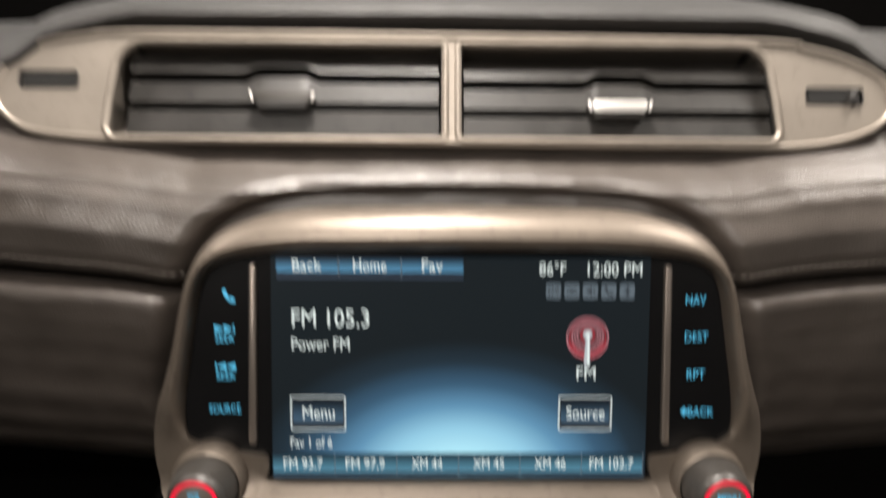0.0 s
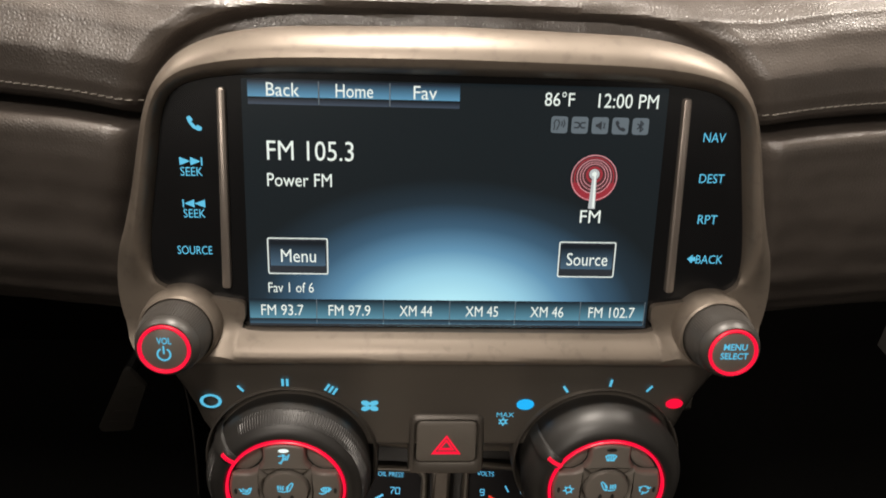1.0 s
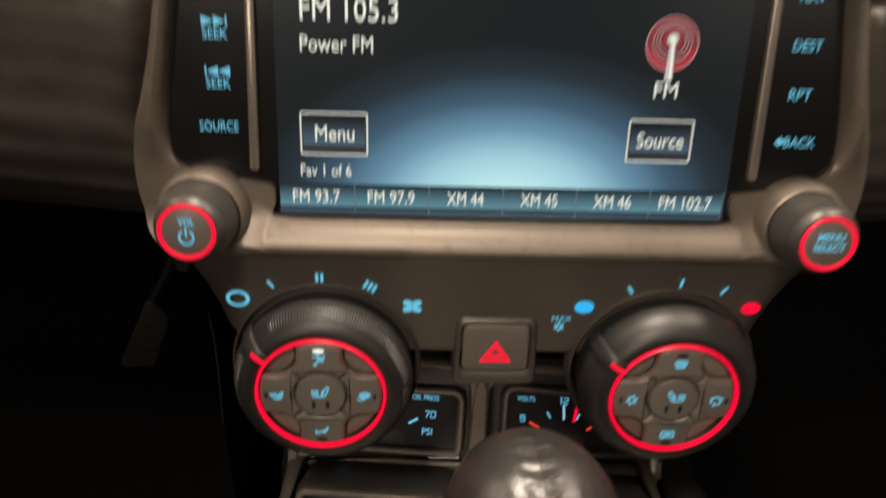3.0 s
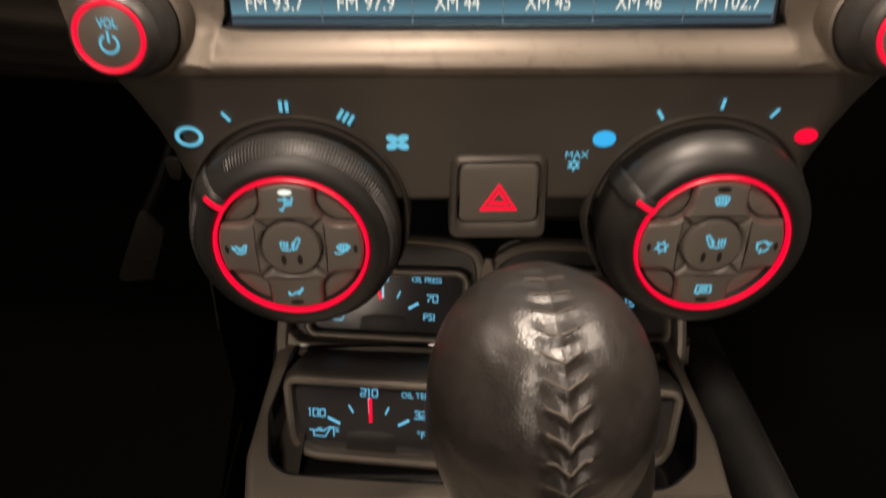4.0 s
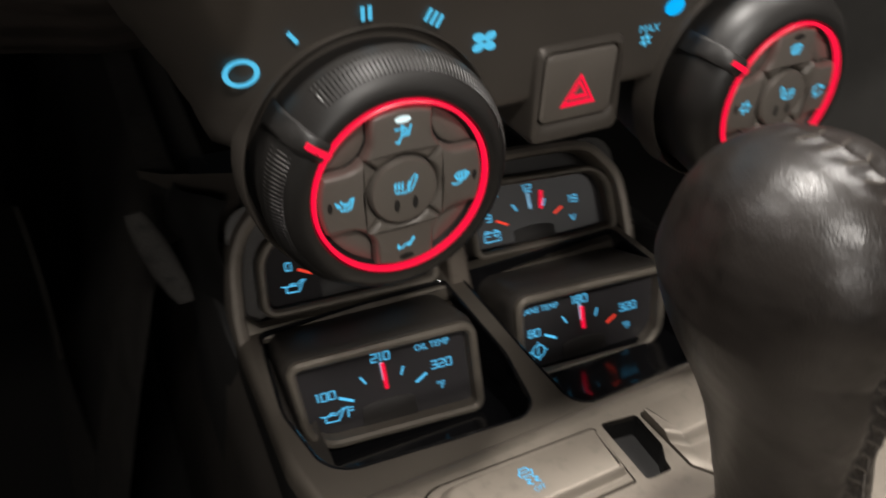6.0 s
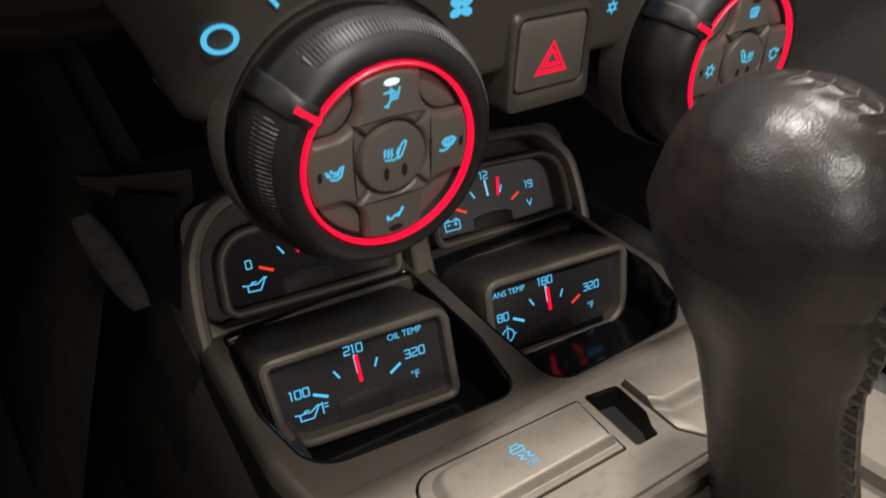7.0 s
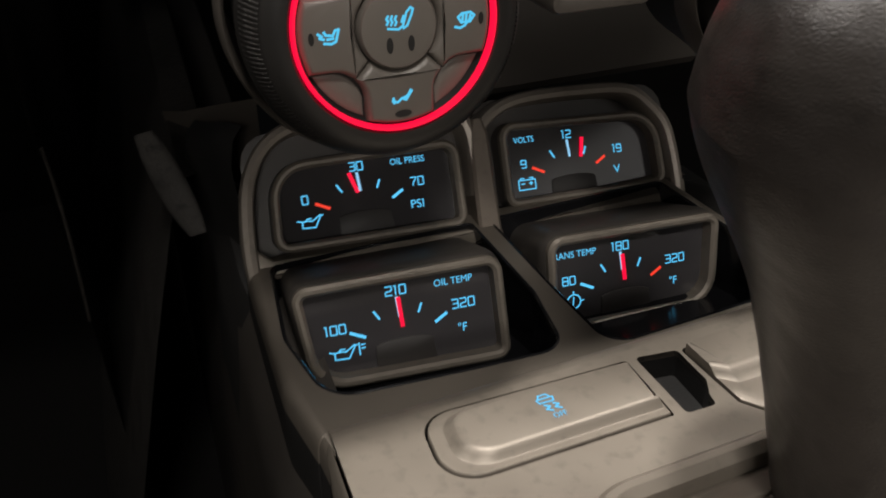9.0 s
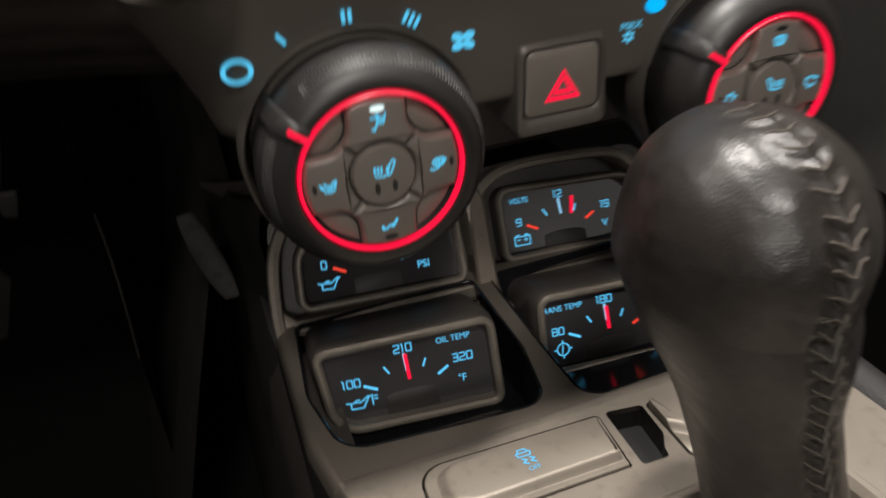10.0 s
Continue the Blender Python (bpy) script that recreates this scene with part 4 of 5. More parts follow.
DEEP = 3.6
SQUARE = {"0": [[(0, 0.08), (0.08, 0), (0.92, 0), (1, 0.08), (1, 0.92), (0.92, 1), (0.08, 1), (0, 0.92), (0, 0.08)]], "1": [[(0.35, 1), (0.62, 1), (0.62, 0)]],
          "2": [[(0, 1), (0.9, 1), (1, 0.9), (1, 0.6), (0.9, 0.5), (0.1, 0.42), (0, 0.3), (0, 0), (1, 0)]], "3": [[(0, 1), (0.9, 1), (1, 0.92), (1, 0.08), (0.9, 0), (0, 0)], [(0.2, 0.52), (1, 0.52)]],
          "7": [[(0, 1), (1, 1), (0.95, 0.8), (0.4, 0.3), (0.35, 0)]], "8": [[(0, 0.08), (0.08, 0), (0.92, 0), (1, 0.08), (1, 0.92), (0.92, 1), (0.08, 1), (0, 0.92), (0, 0.08)], [(0, 0.53), (1, 0.53)]],
          "9": [[(1, 0.48), (0, 0.48), (0, 0.92), (0.08, 1), (0.92, 1), (1, 0.92), (1, 0.08), (0.92, 0), (0.1, 0)]]}


def square_number(text, x, y, material, parent, z):
    """Squared stroke digits, as on the gauge faces."""
    wide, high, gap = 2.25, 3.3, 0.85
    advance = [1.15 if c == "1" else wide for c in text]
    left = x - (sum(advance) + gap * (len(text) - 1)) / 2
    bm = bmesh.new()
    for c, a in zip(text, advance):
        inset = 0.62 * wide - a / 2 if c == "1" else 0
        strokes([[(left - inset + wide * u, y - high / 2 + high * v) for u, v in line] for line in SQUARE[c]], 0.48, z, bm)
        left += a + gap
    part("scale_number", bm, material, parent, smooth=False)


def gauge(m, outline, title, left, mid, right, unit_word, sign, needle, ends, label, shift=0.0, cx=0.0, title_x=19.8, lip=False):
    g = thing("gauge", m, label, "gauge", "console gauges")
    inner = grow(outline, -2.1)
    outline = grow(outline, 1.3)
    part("bezel", frame_ring(outline, inner, -4, 1.7, 1.1, -6.5), PLATE, g, "grey satin frame")
    face = part("face", prism(grow(inner, 0.3), -9, -1.6 - DEEP, 0), FACE, g, "glossy black face, greyed for the haze on its glass", smooth=False)
    if lip:
        part("hood", loft([[(x, y, -2) for x, y in outline], [(x, y, -3.5) for x, y in grow(outline, 0.9)], [(x, y + 0.2, -8) for x, y in grow(outline, 1.4)], [(x, y - 2.6, -40) for x, y in grow(outline, 2.0)]]), HOOD, g, "dark plastic hood")
    else:
        part("hood", loft([[(x, y, -2) for x, y in outline], [(x, y, -16) for x, y in grow(outline, 0.8)], [(x, y, -34) for x, y in grow(outline, -1)]]), HOOD, g, "dark plastic hood")
    Z = -1.45 - DEEP
    dy = shift
    words("title", title, cx + title_x, 9.8 + dy, 20.5 if len(title) > 9 else 14.5 if len(title) > 6 else 9.6, 2.6, CYAN_SOFT, face, Z)
    square_number(left, cx - 24.8 + (1.0 if len(left) == 1 else 0), -0.8 + dy, CYAN_SOFT, face, Z)
    square_number(mid, cx - 1.7, 9.9 + dy, CYAN_SOFT, face, Z)
    square_number(right, cx + 22.8, 0.8 + dy, CYAN_SOFT, face, Z)
    words("unit", unit_word, cx + 21.7, -8.4 + dy, 5.4 if len(unit_word) > 2 else 3.4, 3.4, CYAN_SOFT, face, Z)
    part("sign", strokes([[(cx - 23.2 + 1.32 * p, -9.6 + dy + 1.32 * q) for p, q in line] for line in sign], 0.52, Z), CYAN_SOFT, face, smooth=False)
    tick = lambda a, b, w, mm: part("tick", strokes([[(cx + a[0], a[1] + dy), (cx + b[0], b[1] + dy)]], w, Z), mm, face, smooth=False)
    tick((-19.6, -2.9), (-14.6, -5.3), 1.15, RED_DEEP if ends[0] else CYAN_SOFT)
    tick((11.8, -4.5), (16.0, -2.0), 1.15, RED_DEEP if ends[1] else CYAN_SOFT)
    tick((-10.5, 3.4), (-8.7, 0.4), 0.75, CYAN_SOFT)
    tick((7.1, 3.4), (5.8, 0.4), 0.75, CYAN_SOFT)
    tick((-1.7, 7.2), (-1.2, 0.2), 1.1, TICK_PALE)
    (ax, ay), (bx, by) = needle
    d = Vector((bx - ax, by - ay)).normalized()
    n = Vector((-d.y, d.x)) * 0.75
    o = [(cx + ax + n.x, ay + dy + n.y), (cx + ax - n.x, ay + dy - n.y), (cx + bx - n.x * 0.9, by + dy - n.y * 0.9), (cx + bx + n.x * 0.9, by + dy + n.y * 0.9)]
    part("needle", prism(o, -1.4 - DEEP, -0.7 - DEEP, 0.15), RED, face, "lit red needle", smooth=False)
    low = min(y for _, y in inner)
    hub = [(cx - 11.6, low), (cx - 11.2, -9.2 + dy)] + [(cx - 0.6 + 10.4 * math.sin(a), -9.8 + dy + 1.8 * math.cos(a)) for a in steps(-1.4, 1.4, 9)] + [(cx + 10.2, -9.8 + dy), (cx + 10.8, low)]
    part("hub_cover", prism(hub, -1.6 - DEEP, -1.0 - DEEP, 0.25), HUB, face, "low black cover over the needle hub")
    return g


ROW_A = [(-39.2, -17.2, 5), (37.5, -17.2, 4), (37.5, 16.5, 6), (-37.2, 14.8, 14)]
ROW_B = [(-33.2, -20.4, 13), (37.4, -21.8, 4), (36.4, 15.4, 5), (-36.6, 15.0, 4)]
flip = lambda o: [(-x, y, r) for x, y, r in reversed(o)]
G3 = pose(-0.049, 0.0015, 0.384, 62, 0, -5)
G4 = pose(0.0495, 0.0018, 0.3788, 62, 0, -5)
G1 = pose(-0.0425, 0.0585, 0.397, 54, 0, -2) @ pose(0, 0, 0, 0, 0, -2)
G2 = pose(0.0555, 0.0593, 0.3945, 54, 0, -2) @ pose(0, 0, 0, 0, 0, -2)
gauge(G1, rpoly(ROW_A, 6), "OIL PRESS", "0", "30", "70", "PSI", CAN, ((-5.0, 7.6), (-2.3, -0.6)), (True, False), "oil pressure gauge with lit blue scale and red needle", 1.7, -2.0)
gauge(G2, rpoly(flip(ROW_A), 6), "VOLTS", "9", "12", "19", "V", BATTERY, ((5.6, 7.8), (4.2, -0.8)), (True, True), "voltmeter with lit blue scale and red needle", 0.2, -2.9, -22.4)
gauge(G3, rpoly(ROW_B, 6), "OIL TEMP", "100", "210", "320", "\u00b0F", CAN + [[(4.6, -1.4), (4.6, 2.0)], [(5.2, 0.4), (6.2, 0.4)], [(5.2, 1.4), (6.2, 1.4)]], ((-1.2, 7.2), (-0.6, -3.8)), (False, False), "oil temperature gauge with lit blue scale and red needle", -1.4, 0.8, lip=True)
gauge(G4, rpoly(flip(ROW_B), 6), "TRANS TEMP", "80", "180", "320", "\u00b0F", COG, ((-1.0, 6.4), (-0.4, -4.2)), (False, True), "transmission temperature gauge with lit blue scale and red needle", -2.2, -2.6, -22.6, True)

# ---- centre console ----
console = thing("centre_console", pose(0, 0, 0), "black centre console with satin silver gauge trim and top plate", "console")
# lower body
body = bmesh.new()
rows = []
for y, w, z in ((190, 92, 375), (110, 104, 380), (60, 104, 372), (20, 98, 352), (-20, 93, 352), (-42, 90, 392), (-60, 89, 398), (-150, 91, 414), (-420, 96, 430)):
    rows.append([(-w - 22, y, 40), (-w - 10, y, 240), (-w, y, z - 14), (-w + 6, y, z - 4), (w - 6, y, z - 4), (w, y, z - 14), (w + 10, y, 240), (w + 22, y, 40)])
part("body", loft(rows, False), BLACK, console, "black plastic body")

# hooped trim round the upper gauges
def hoop(m, side, leg, tuck):
    pts = [(-49.6, -30), (-50, -16), (-48.4, 2), (-45.8, 12), (-40.5, 21), (-32, 27.4), (-20, 30.2), (0, 31), (24, 30.6), (38, 27.6), (leg - 2, 20.5), (leg - 0.8, 8), (leg - 0.4, -8), (leg, -30)]
    line = smooth_line([(side * (x + tuck * min(1, max(0, -x - 10) / 30)), y - 0.55 * tuck * min(1, max(0, y - 8) / 12), 0) for x, y in pts], 60)
    rows = []
    for i, p in enumerate(line):
        d = (line[min(i + 1, 59)] - line[max(i - 1, 0)]).normalized()
        n = Vector((-d.y, d.x, 0)) * side
        w = 2.7
        sec = [(-w, -30), (-w, 3.0), (-w + 0.8, 4.6), (0, 5.3), (w - 0.8, 4.6), (w, 3.0), (w - 0.3, -30)]
        rows.append([tuple(p + n * a + Vector((0, 0, b))) for a, b in sec])
    return loft(rows, False)


for m, side in ((G1, -1), (G2, 1)):
    part("gauge_hoop", hoop(m, -side if side > 0 else 1, 45 if side < 0 else 49.6, 0 if side < 0 else 6.0), SURROUND, console, "satin silver hooped trim", at=m)
    part("gauge_well", plate(rpoly([(-48, -30, 2), (48, -30, 2), (48, 29, 12), (-48, 29, 12)], 4), [rpoly(ROW_A if side < 0 else flip(ROW_A), 6)], -11, -9), HOOD, console, "dark gauge surround", smooth=False, at=m)
# trim sheet round the gauge openings, sloping away from the top plate
TRIM = pose(0, -0.0458, 0.3962, -9)
well_l = rpoly([(-87, 92, 3), (-90.8, 46, 30), (-84.5, 13, 14), (-40, 8.6, 30), (-9, 6.4, 9), (-3.6, 38, 20), (-4.0, 92, 3)], 7)
well_r = rpoly([(4.4, 92, 3), (4.4, 36, 20), (5.5, 1.6, 9), (68, 3.0, 16), (81, 14, 14), (89, 38, 24), (89, 92, 3)], 7)
crown = rpoly([(-92.6, 99, 4), (-92.8, 24, 24), (-88.4, -0.4, 0.5), (88.4, -0.4, 0.5), (92.2, 30, 20), (92.2, 99, 4)], 8)
part("gauge_trim", plate(crown, [well_l, well_r], -2.4, 0.0), DARKENED_PLATE, console, "satin silver trim round the lower gauges", smooth=False, at=TRIM)
for side in (-1, 1):
    flanks = [q for q in crown if q[0] * side > 80 and q[1] < 97]
    flanks.sort(key=lambda q: q[1])
    flanks = [(flanks[0][0] - side * 0.8, -9.0)] + flanks
    roll = lambda g, z: [(x + side * g * (0.96 if y < 20 else 1.0), y - 0.25 * g * max(0.0, 1 - y / 24), z - max(0.0, -y) * 0.03) for x, y in flanks]
    part("trim_roll", loft([roll(g, z) for g, z in ((-0.3, 0.02), (0.9, -0.12), (2.0, -0.7), (2.9, -1.8), (3.5, -3.4), (3.9, -6.0), (4.2, -9.5))], False), DARKENED_PLATE, console, "rolled outer edge of the trim", at=TRIM)
    part("trim_side", loft([roll(g, z) for g, z in ((3.9, -9.0), (4.6, -14), (5.0, -24), (5.2, -44))], False), BLACK, console, "black side under the trim", at=TRIM)
for o in (well_l, well_r):
    part("opening_edge", frame_ring(grow(o, 1.0), grow(o, -0.4), -2.6, 0.5, 0.6, -2), PIANO, console, "gloss black edge", at=TRIM)
    part("well_wall", loft([[(x, y, -0.8) for x, y in grow(o, -0.2)], [(x, y, -5) for x, y in o], [(x, y - 8, -44) for x, y in grow(o, -1)]]), PIANO, console, "gloss black wall", at=TRIM)
# rolled front edge of the top plate
part("front_roll", loft([[(x, y, z) for x in steps(-88.4, 88.4, 12)] for y, z in ((-53.4, 402.3), (-51.5, 401.7), (-49.6, 400.6), (-47.8, 399.0), (-46.4, 397.2), (-45.6, 395.6), (-45.2, 393))], False), PLATE, console, "rounded front edge of the plate")
# flat post between the two hoops
part("post", loft([[(x, y, -20), (x, y, 3.2), (x + 1.2, y, 4.2), (16.2 - x, y, 4.2), (17.4 - x, y, 3.2), (17.4 - x, y, -20)] for x, y in ((-3, -34), (2.0, -29), (3.8, -22), (4.2, 0), (4.6, 18), (6.4, 24))], False), SILVER, console, "flat silver post between the hoops", at=G1 @ pose(0.0378, 0, 0.0012))
# shelf under the upper gauges and gloss tray under the lower ones
for s in (-1, 1):
    rows = [[(s * x, y, z) for x in steps(4, 96, 24)] for y, z in ((48, 366), (36, 368), (28, 368), (20, 366))]
    part("shelf", loft(rows, False), BLACK, console, "black ledge between the gauges")
    rows = [[(s * x, y, z) for x in steps(2, 89, 24)] for y, z in ((20, 352), (-2, 360), (-12, 363.5), (-24, 367.5), (-31, 371.5), (-36, 376), (-40, 381), (-43, 386), (-44.6, 389.6), (-46, 392), (-50, 392.6))]
    part("front_slope", loft(rows, False), PIANO, console, "gloss black slope in front of the gauges")

# top plate
TC = [(-67.0, -21.0, 11), (-0.4, -21.6, 1), (1.8, 4.2, 2), (-65.0, 6.6, 9)]
tc_hole = rpoly(TC, 7)
RB = [(66.0, -33, 10), (24.0, -32.5, 2), (18.6, -24.5, 2), (19.2, 2, 2), (63.5, 4.4, 12)]
rb_hole = rpoly(list(reversed(RB)), 7)
pocket = rpoly([(4.4, 4.3, 1.5), (18.2, 2.2, 1.5), (17.0, -13, 2), (13.6, -18.6, 2), (12.6, -22.6, 1.5), (3.0, -22.4, 1.5)], 4)
gate = rpoly([(-40, -42, 14), (-44, -110, 24), (56, -110, 24), (52, -42, 14)], 9)
rim = rpoly([(-88.6, 8.4, 1), (88.6, 8.4, 1), (90, -110, 4), (92, -240, 4), (-92, -240, 4), (-90, -110, 4)], 4)
part("top_plate", plate(rim, [tc_hole, rb_hole, pocket, gate], -2.2, 0.0), PLATE, console, "satin silver top plate", smooth=False, at=CONSOLE)
part("plate_side", loft([[(-89.6, 8, -0.6), (-90.6, 8, -3), (-91.5, 8, -40)], [(-90.6, -110, -0.6), (-91.6, -110, -3), (-93, -110, -40)], [(-92.6, -240, -0.6), (-93.6, -240, -3), (-95, -240, -40)]], False), PLATE, console, at=CONSOLE)
part("pocket", loft([[(x, y, z) for x, y in pocket] for z in (-0.2, -42)], True, False, True), BLACK, console, "dark open slot", at=CONSOLE)


def rocker(hole, lo, hi, steps_up, name, label):
    """A rocker in a hole of the plate: a level lip all round, a hollow, and a raised pad from lo to hi."""
    k = thing(name, CONSOLE, label, "switch", "console switches")
    part("groove", loft([[(x, y, z) for x, y in hole] for z in (-0.3, -6)], True, False, True), BLACK, k)
    xs, ys = [q[0] for q in hole], [q[1] for q in hole]
    fit_x = lambda x: lo[0] + (x - min(xs)) * (hi[0] - lo[0]) / (max(xs) - min(xs))
    fit_y = lambda y: lo[1] + (y - min(ys)) * (hi[1] - lo[1]) / (max(ys) - min(ys))
    ring = lambda o, f, z: [(x + f * (fit_x(x) - x), y + f * (fit_y(y) - y), z) for x, y in o]
    o = grow(hole, -0.8)
    part("base", loft([ring(o, 0, -5), ring(o, 0, -0.2), ring(o, 0.02, 0.2), ring(o, 0.05, 0.42)] + [ring(o, f, z) for f, z in steps_up[:3]], True, False, False), PLATE, k)
    top = [(x, y) for x, y, _ in ring(o, 1.0, 0)]
    part("pad", loft([ring(o, f, z) for f, z in steps_up[2:]] + [[(x, y, 3.1) for x, y in grow(top, -1.2)]], True, False, True), PLATE, k, "raised pad")
    return k


tc = rocker(tc_hole, (-58.6, -16.8), (0.4, 2.2), ((0.40, 0.5), (0.50, 0.42), (0.56, 0.5), (0.66, 0.95), (0.8, 1.9), (0.92, 2.65), (1.0, 2.95)), "traction_switch", "satin silver rocker switch with a lit blue skid sign")
bm = bmesh.new()
sign = lambda o: [(-31.2 + 1.12 * (x + 30.8), -7.2 + 1.2 * (y + 4.0)) for x, y in o]
strokes([sign([(-33.0, -1.5), (-32.7, -2.7), (-29.0, -2.8), (-28.6, -1.5), (-29.2, -1.3), (-29.8, -0.2), (-31.9, -0.2), (-32.5, -1.3), (-33.0, -1.5)]), sign([(-32.4, -1.4), (-29.2, -1.4)])], 0.5, 3.3, bm)
strokes([sign([(-32.0, -3.6), (-30.8, -4.3), (-32.1, -5.0), (-30.8, -5.8)]), sign([(-29.6, -3.6), (-28.4, -4.3), (-29.7, -5.0), (-28.4, -5.8)])], 0.6, 3.3, bm)
part("skid_sign", bm, CYAN_SOFT, tc, smooth=False)
words("skid_word", "OFF", -30.2, -11.4, 4.0, 1.9, CYAN_SOFT, tc, 3.3)
rocker(rb_hole, (19.0, -14.0), (58.5, 2.2), ((0.60, 0.6), (0.70, 0.42), (0.74, 0.5), (0.80, 0.9), (0.88, 1.8), (0.95, 2.6), (1.0, 2.95)), "blank_switch", "unlit satin silver rocker switch")

# ---- shifter ----
gate_t = thing("shift_gate", CONSOLE, "silver rimmed shift gate with a dark ribbed cover", "shift gate")
part("rim", frame_ring(grow(gate, 5.5), grow(gate, -1.0), -3, 3.2, 2.2, -8), PLATE, gate_t, "raised satin silver rim")
part("cover", prism(grow(gate, 0.5), -10, -4, 0), DARKENED_PLATE, gate_t)
for i in range(9):
    y = -48 - i * 7
    part("cover_slat", prism(rpoly([(-34, y - 2.9, 1), (46, y - 2.9, 1), (46, y + 2.9, 1), (-34, y + 2.9, 1)], 3), -5, -2.6, 0.8), DARKENED_PLATE, gate_t)

shifter = thing("gear_shifter", pose(0.0042, -0.0899, 0.5104), "black leather gear knob with a stitched rear seam", "gear shifter")
PROF = [(28.6, 0.5), (28.2, 5), (26.8, 10.5), (24.0, 16.5), (19.2, 22), (12.5, 26), (5.5, 27.8), (0.05, 28.2)]
DOWN = [(28.6, 0.5), (28.9, -5), (28.9, -10.5), (28.4, -16.5), (27.2, -22), (25.4, -28), (23.6, -34), (21.8, -42), (21.0, -52), (20.8, -66), (21.3, -84), (22.4, -104), (23, -112)]


PITCH = 5.4


def rise(s):
    """How steeply the folds climb beside the seam: level over the crown, chevrons below."""
    return curve1([(0, 0.2), (6, 0.42), (26, 0.72)], s)


def knob_point(a, r, z, along, lift=0.0):
    """A place on the knob; along: the way down from its crown. The seam over crown and rear is gathered into chevron folds."""
    across, s = r * math.cos(a), -along * math.sin(a)
    fold = math.exp(-(across / 5.6) ** 4) * min(1, max(0, (s + 22) / 8)) * (1 if z > -40 else max(0.55, 1 + (z + 40) / 60))
    t = ((s + 0.9 * noise.noise((across * 0.16, s * 0.11, 3.0)) + rise(s) * abs(across)) / PITCH) % 1.0
    ridge = (t / 0.62) ** 1.6 if t < 0.62 else ((1 - t) / 0.38) ** 0.8
    lobe = 1 - 0.6 * math.exp(-(across / 1.3) ** 2)
    deep = curve1([(-20, 0.2), (0, 0.24), (14, 0.36), (23, 0.62), (31, 1)], s)
    h = fold * deep * (1.5 * ridge * (0.75 + 0.25 * lobe) - 1.8 * lobe) + lift
    h += 0.35 * noise.noise((r * math.cos(a) * 0.09, r * math.sin(a) * 0.09, z * 0.09)) + 0.10 * noise.noise((r * math.cos(a) * 0.35, r * math.sin(a) * 0.35, z * 0.3))
    k = 1 + h / max(r, 6) * (1 if z < 15 else max(0, (28.2 - z) / 13.2))
    x, y = r * math.cos(a + radians(4)), r * math.sin(a + radians(4)) * 1.04
    drop = max(0.0, -z - 8) * 1.1
    return (x * 0.915 * k + 0.195 * drop, y * k - 0.33 * drop, z + h * max(0.0, z) / 28.2)


ang = [radians(-90 + d) for d in steps(-38, 38, 95) + steps(41, 319, 94)]
profile = [(p.y, p.z) for p in smooth_line([(0, r, z) for r, z in list(reversed(PROF)) + DOWN[1:]], 330)]
rows, along = [], 0.0
for i, (r, z) in enumerate(profile):
    if i:
        along += math.hypot(r - profile[i - 1][0], z - profile[i - 1][1])
    rows.append([knob_point(a, r, z, along) for a in ang])
part("knob", loft(rows, True, True, False), KNOB_LEATHER, shifter, "smooth black leather with a gathered seam")
reach = [0.0]
for p, q in zip(profile, profile[1:]):
    reach.append(reach[-1] + math.hypot(q[0] - p[0], q[1] - p[1]))


def on_seam(across, s, lift):
    """A place on the seam: across it, and s down from the crown (minus: forward)."""
    i = min(range(len(reach)), key=lambda k: abs(reach[k] - abs(s)))
    r, z = profile[i]
    if z < 0:
        return knob_point(radians(-90) + across / r, r, z, abs(s), lift)
    y = -r if s >= 0 else r
    far = math.hypot(across, r)
    j = min((k for k in range(len(profile)) if profile[k][1] > -1), key=lambda k: abs(profile[k][0] - far))
    return knob_point(math.atan2(y, across), far, profile[j][1], reach[j], lift)


for n in range(-2, 27):
    s0 = PITCH * (n + 0.62)
    for side in (-1, 1):
        q = [on_seam(side * f, s0 - rise(s0) * f * 1.05, lift) for f, lift in ((0.15, -0.05), (1.6, 0.12), (3.2, 0.14), (4.4, 0.0), (5.0, -0.35))]
        part("stitch", tube([tuple(v) for v in smooth_line(q, 9)], 0.32, 6), SEAM_THREAD, shifter, "pale thread")

# ---- driver footwell ----
pedal = thing("accelerator_pedal", pose(-0.322, 0.390, 0.158, 84), "pale worn accelerator pedal in the dark footwell", "pedal")
o = rpoly([(8, 48, 5), (27, 20, 6), (4, -38, 5), (-36, -41, 6)], 5)
part("pad", prism(o, -7, 0, 1.5), PEDAL, pedal)
for i in range(4):
    y = -26 + i * 15
    part("pad_rib", prism(rpoly([(-20 + 8 * i, y - 2, 1), (2 + 5 * i, y - 1, 1), (3 + 5 * i, y + 2, 1), (-19 + 8 * i, y + 1, 1)], 3), -0.5, 0.9, 0.5), PEDAL, pedal)
part("arm", tube([(6, 30, -8), (22, 60, -30), (34, 92, -60), (40, 150, -150), (42, 190, -330)], 7, 8), BLACK, pedal)
part("arm_plate", prism(rpoly([(36, 95, 3), (56, 94, 3), (48, 70, 3), (38, 74, 3)], 4), -24, -18, 1), PEDAL, pedal, "worn pale plate on the arm")
side_panel = thing("trim", pose(0, 0, 0), "dark plastic tunnel trim beside the footwell", "trim", kind="structure")
rows = [[(x, y, z) for x, z in ((-98, 396), (-112, 392), (-120, 370), (-140, 300), (-180, 150), (-225, 10))] for y in (100, 150, 200, 300, 420, 690)]
part("panel", loft(rows, False), TUNNEL, side_panel, "dark carpeted tunnel side")
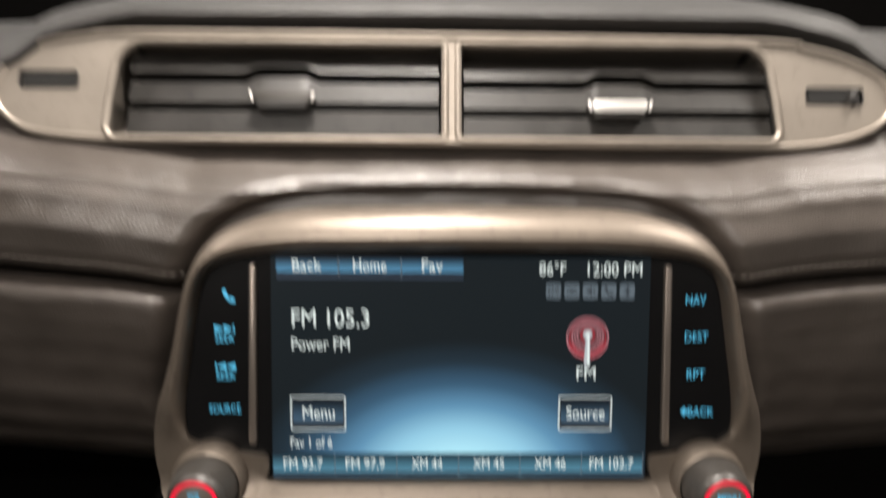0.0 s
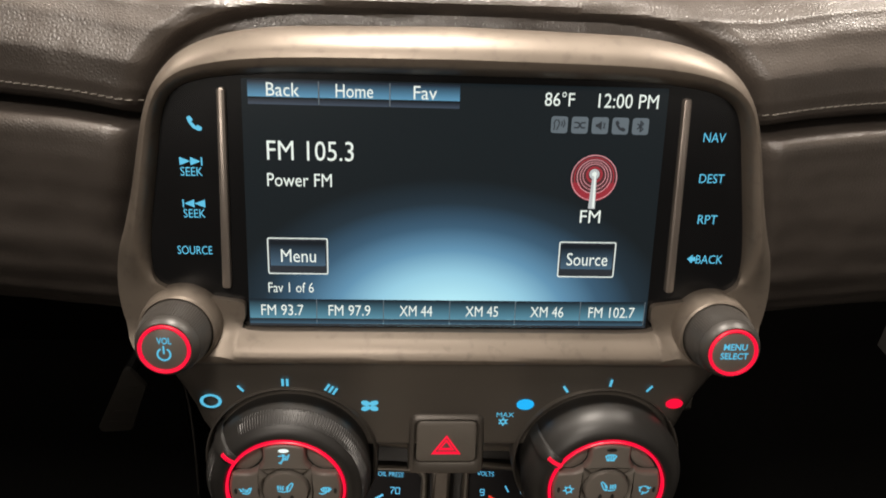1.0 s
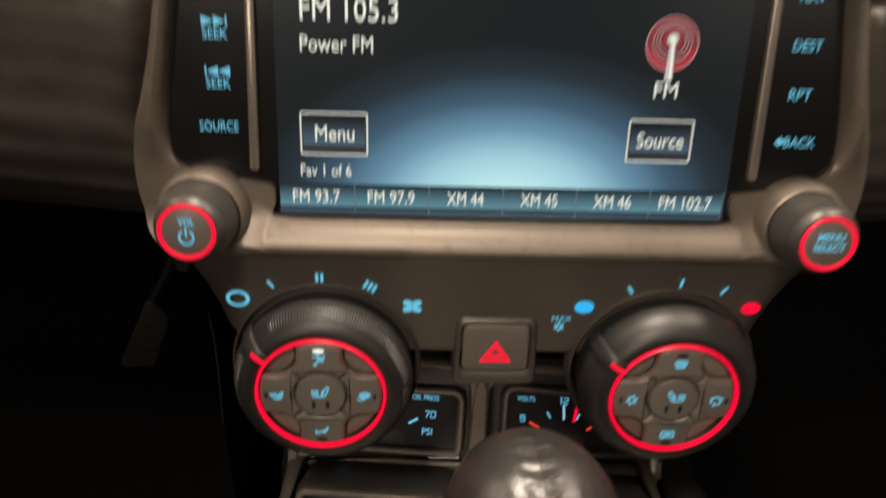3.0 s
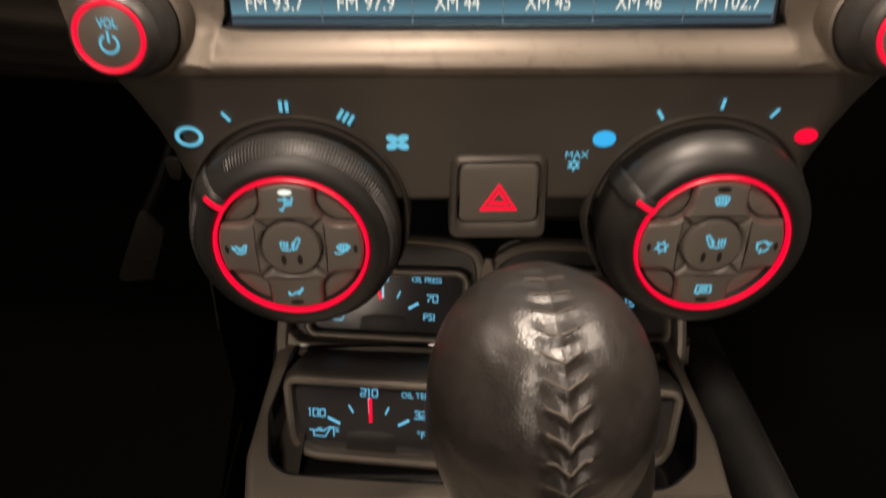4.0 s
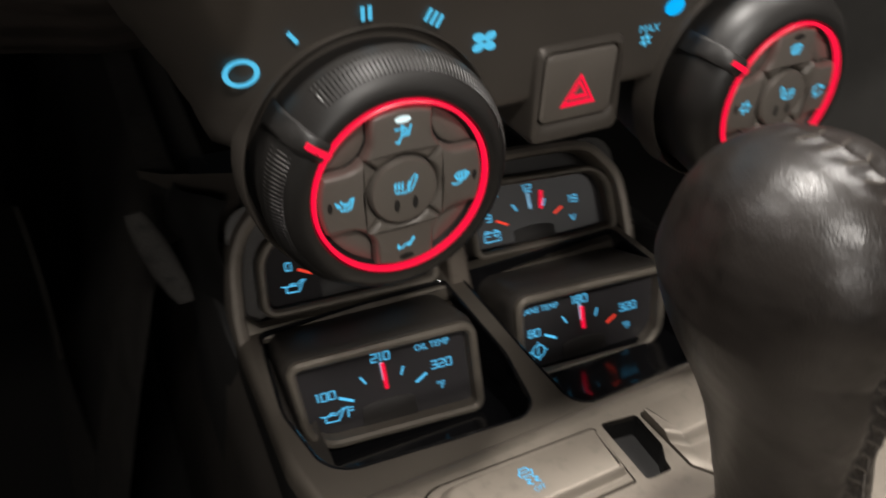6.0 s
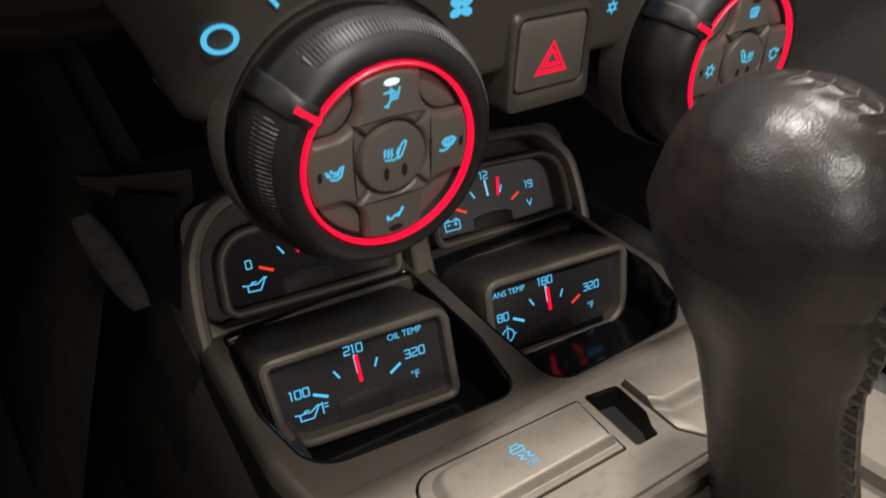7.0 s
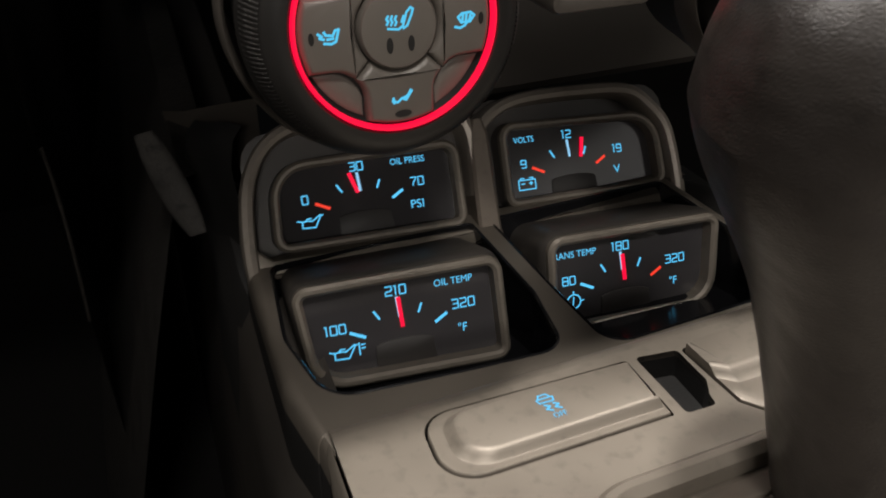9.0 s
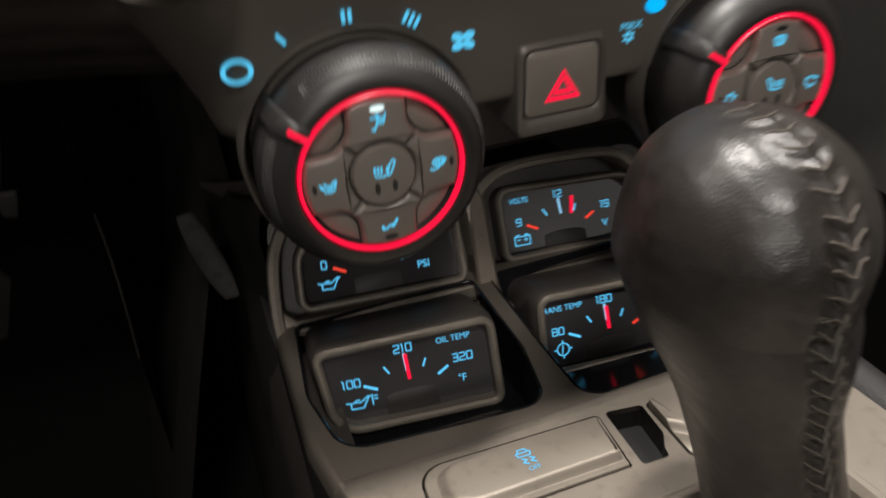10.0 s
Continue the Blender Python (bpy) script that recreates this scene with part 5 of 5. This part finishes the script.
rows = [[(x, y, z) for x, z in ((-78, 372), (-94, 366), (-103, 350), (-106, 320), (-114, 250), (-135, 10))] for y in (-60, 60, 150, 300, 690)]
part("lower_panel", loft(rows, False), HOOD, side_panel)
rows = [[(x, y, z) for x in steps(30, 178, 12)] for y, z in ((175, 452), (158, 446), (149, 430), (143, 405), (139, 388), (142, 383), (175, 381))]
part("lower_fascia", loft(rows, False), PANEL, side_panel, "dark satin plastic lower fascia")

# added carpet fold, the end of the dash trim above it, and a dark kick panel with a thin edge
def flank(name, line, wide, thick, material, label):
    """A low rounded swelling along a line."""
    edge = smooth_line(line, 24)
    rows = []
    for n, c in enumerate(edge):
        d = (edge[min(n + 1, 23)] - edge[max(n - 1, 0)]).normalized()
        out = Vector((-0.5, -0.78, 0.38)).normalized()
        side = out.cross(d).normalized()
        f = 0.30 + 0.70 * math.sin(math.pi * (0.08 + 0.84 * n / 23)) ** 0.7
        rows.append([tuple(c + side * wide * f * math.cos(a) + out * thick * f * math.sin(a)) for a in steps(0, 2 * math.pi, 21)[:-1]])
    part(name, loft(rows, True, True, True), material, side_panel, label)


# fold added in place of a patch of light on the tunnel side
flank("tunnel_carpet", ((-121, 86, 424), (-118.5, 83, 415), (-115.5, 79, 404), (-112.5, 75, 393), (-110, 72, 384)), 6.5, 3.5, LIGHT_PATCH, "added grey fold standing for a patch of light on the tunnel carpet")
rows = [[(-113.5, 153, 396), (-104, 135, 404), (-92, 112, 417), (-78, 92, 428)], [(-113, 153, 392), (-104, 136, 398), (-92, 114, 408), (-78, 94, 416)], [(-110, 155, 372), (-102, 140, 374), (-92, 118, 376), (-78, 98, 378)]]
part("dash_end", loft(rows, False), PANEL, side_panel, "champagne end of the dash trim")
rows = []
for p in smooth_line(((-100, 128, 404), (-101, 118, 408), (-97, 104, 414), (-92, 92, 420), (-86, 80, 424)), 16):
    rows.append([(p.x, p.y, p.z), (p.x - 4.5, p.y - 3, p.z - 4), (p.x - 7, p.y - 6, p.z - 14), (p.x - 6, p.y - 10, p.z - 40), (p.x - 4, p.y - 12, p.z - 70)])
part("cheek", loft(rows, False), BLACK, side_panel, "rounded black cheek of the console")
part("kick_edge", tube([tuple(p) for p in smooth_line(((-170, 172, 376), (-171, 176, 352), (-173, 179, 322), (-176, 182, 288), (-180, 186, 250)), 18)], 0.8, 6), KNOB_GREY, side_panel, "thin pale edge of the kick panel")
rows = [[(x - 2 - (376 - z) * 0.06, y + (376 - z) * 0.10, z) for z in (430, 376, 352, 322, 288, 250, 120, 10)] for x, y in ((-170, 174), (-176, 230), (-186, 400), (-190, 690))]
part("kick_panel", loft(rows, False), BLACK, side_panel, "dark kick panel")

# silver bar under each upper gauge, right-hand rail and padded side of the console
for m, side in ((G1, -1), (G2, 1)):
    o = rpoly([(-49, -27.5, 1), (45, -27.5, 1), (45, -20.2, 1), (-42, -20.2, 1), (-46.5, -16.5, 3), (-49, -12, 1)] if side < 0 else [(-45, -27.5, 1), (49, -27.5, 1), (49, -12, 1), (46.5, -16.5, 3), (42, -20.2, 1), (-45, -20.2, 1)], 3)
    part("gauge_bar", prism(o, -14, 2.4, 1.6), PLATE, console, "satin bar under the gauge", at=m)
bolster = thing("console_bolster", pose(0, 0, 0), "grained black padded bolster along the console", "padding")
rows = []
for y in steps(70, -420, 40):
    r = 12 * min(1, max(0.2, (75 - y) / 40)) + 0.5 * noise.noise((y * 0.03, 0, 0))
    rows.append([(112 + r * math.cos(a), y, 369 + (-y) * 0.17 * (1 if y < 0 else 0.5) + 1.2 * r * math.sin(a)) for a in steps(0, 2 * math.pi, 21)[:-1]])
part("pad", loft(rows, True, True, True), LEATHER_DARK, bolster)
part("pad_base", loft([[(104, y, 376 - y * 0.12), (124, y, 376 - y * 0.12), (128, y, 40), (104, y, 40)] for y in (70, 0, -420)], True, True, True), BLACK, bolster)
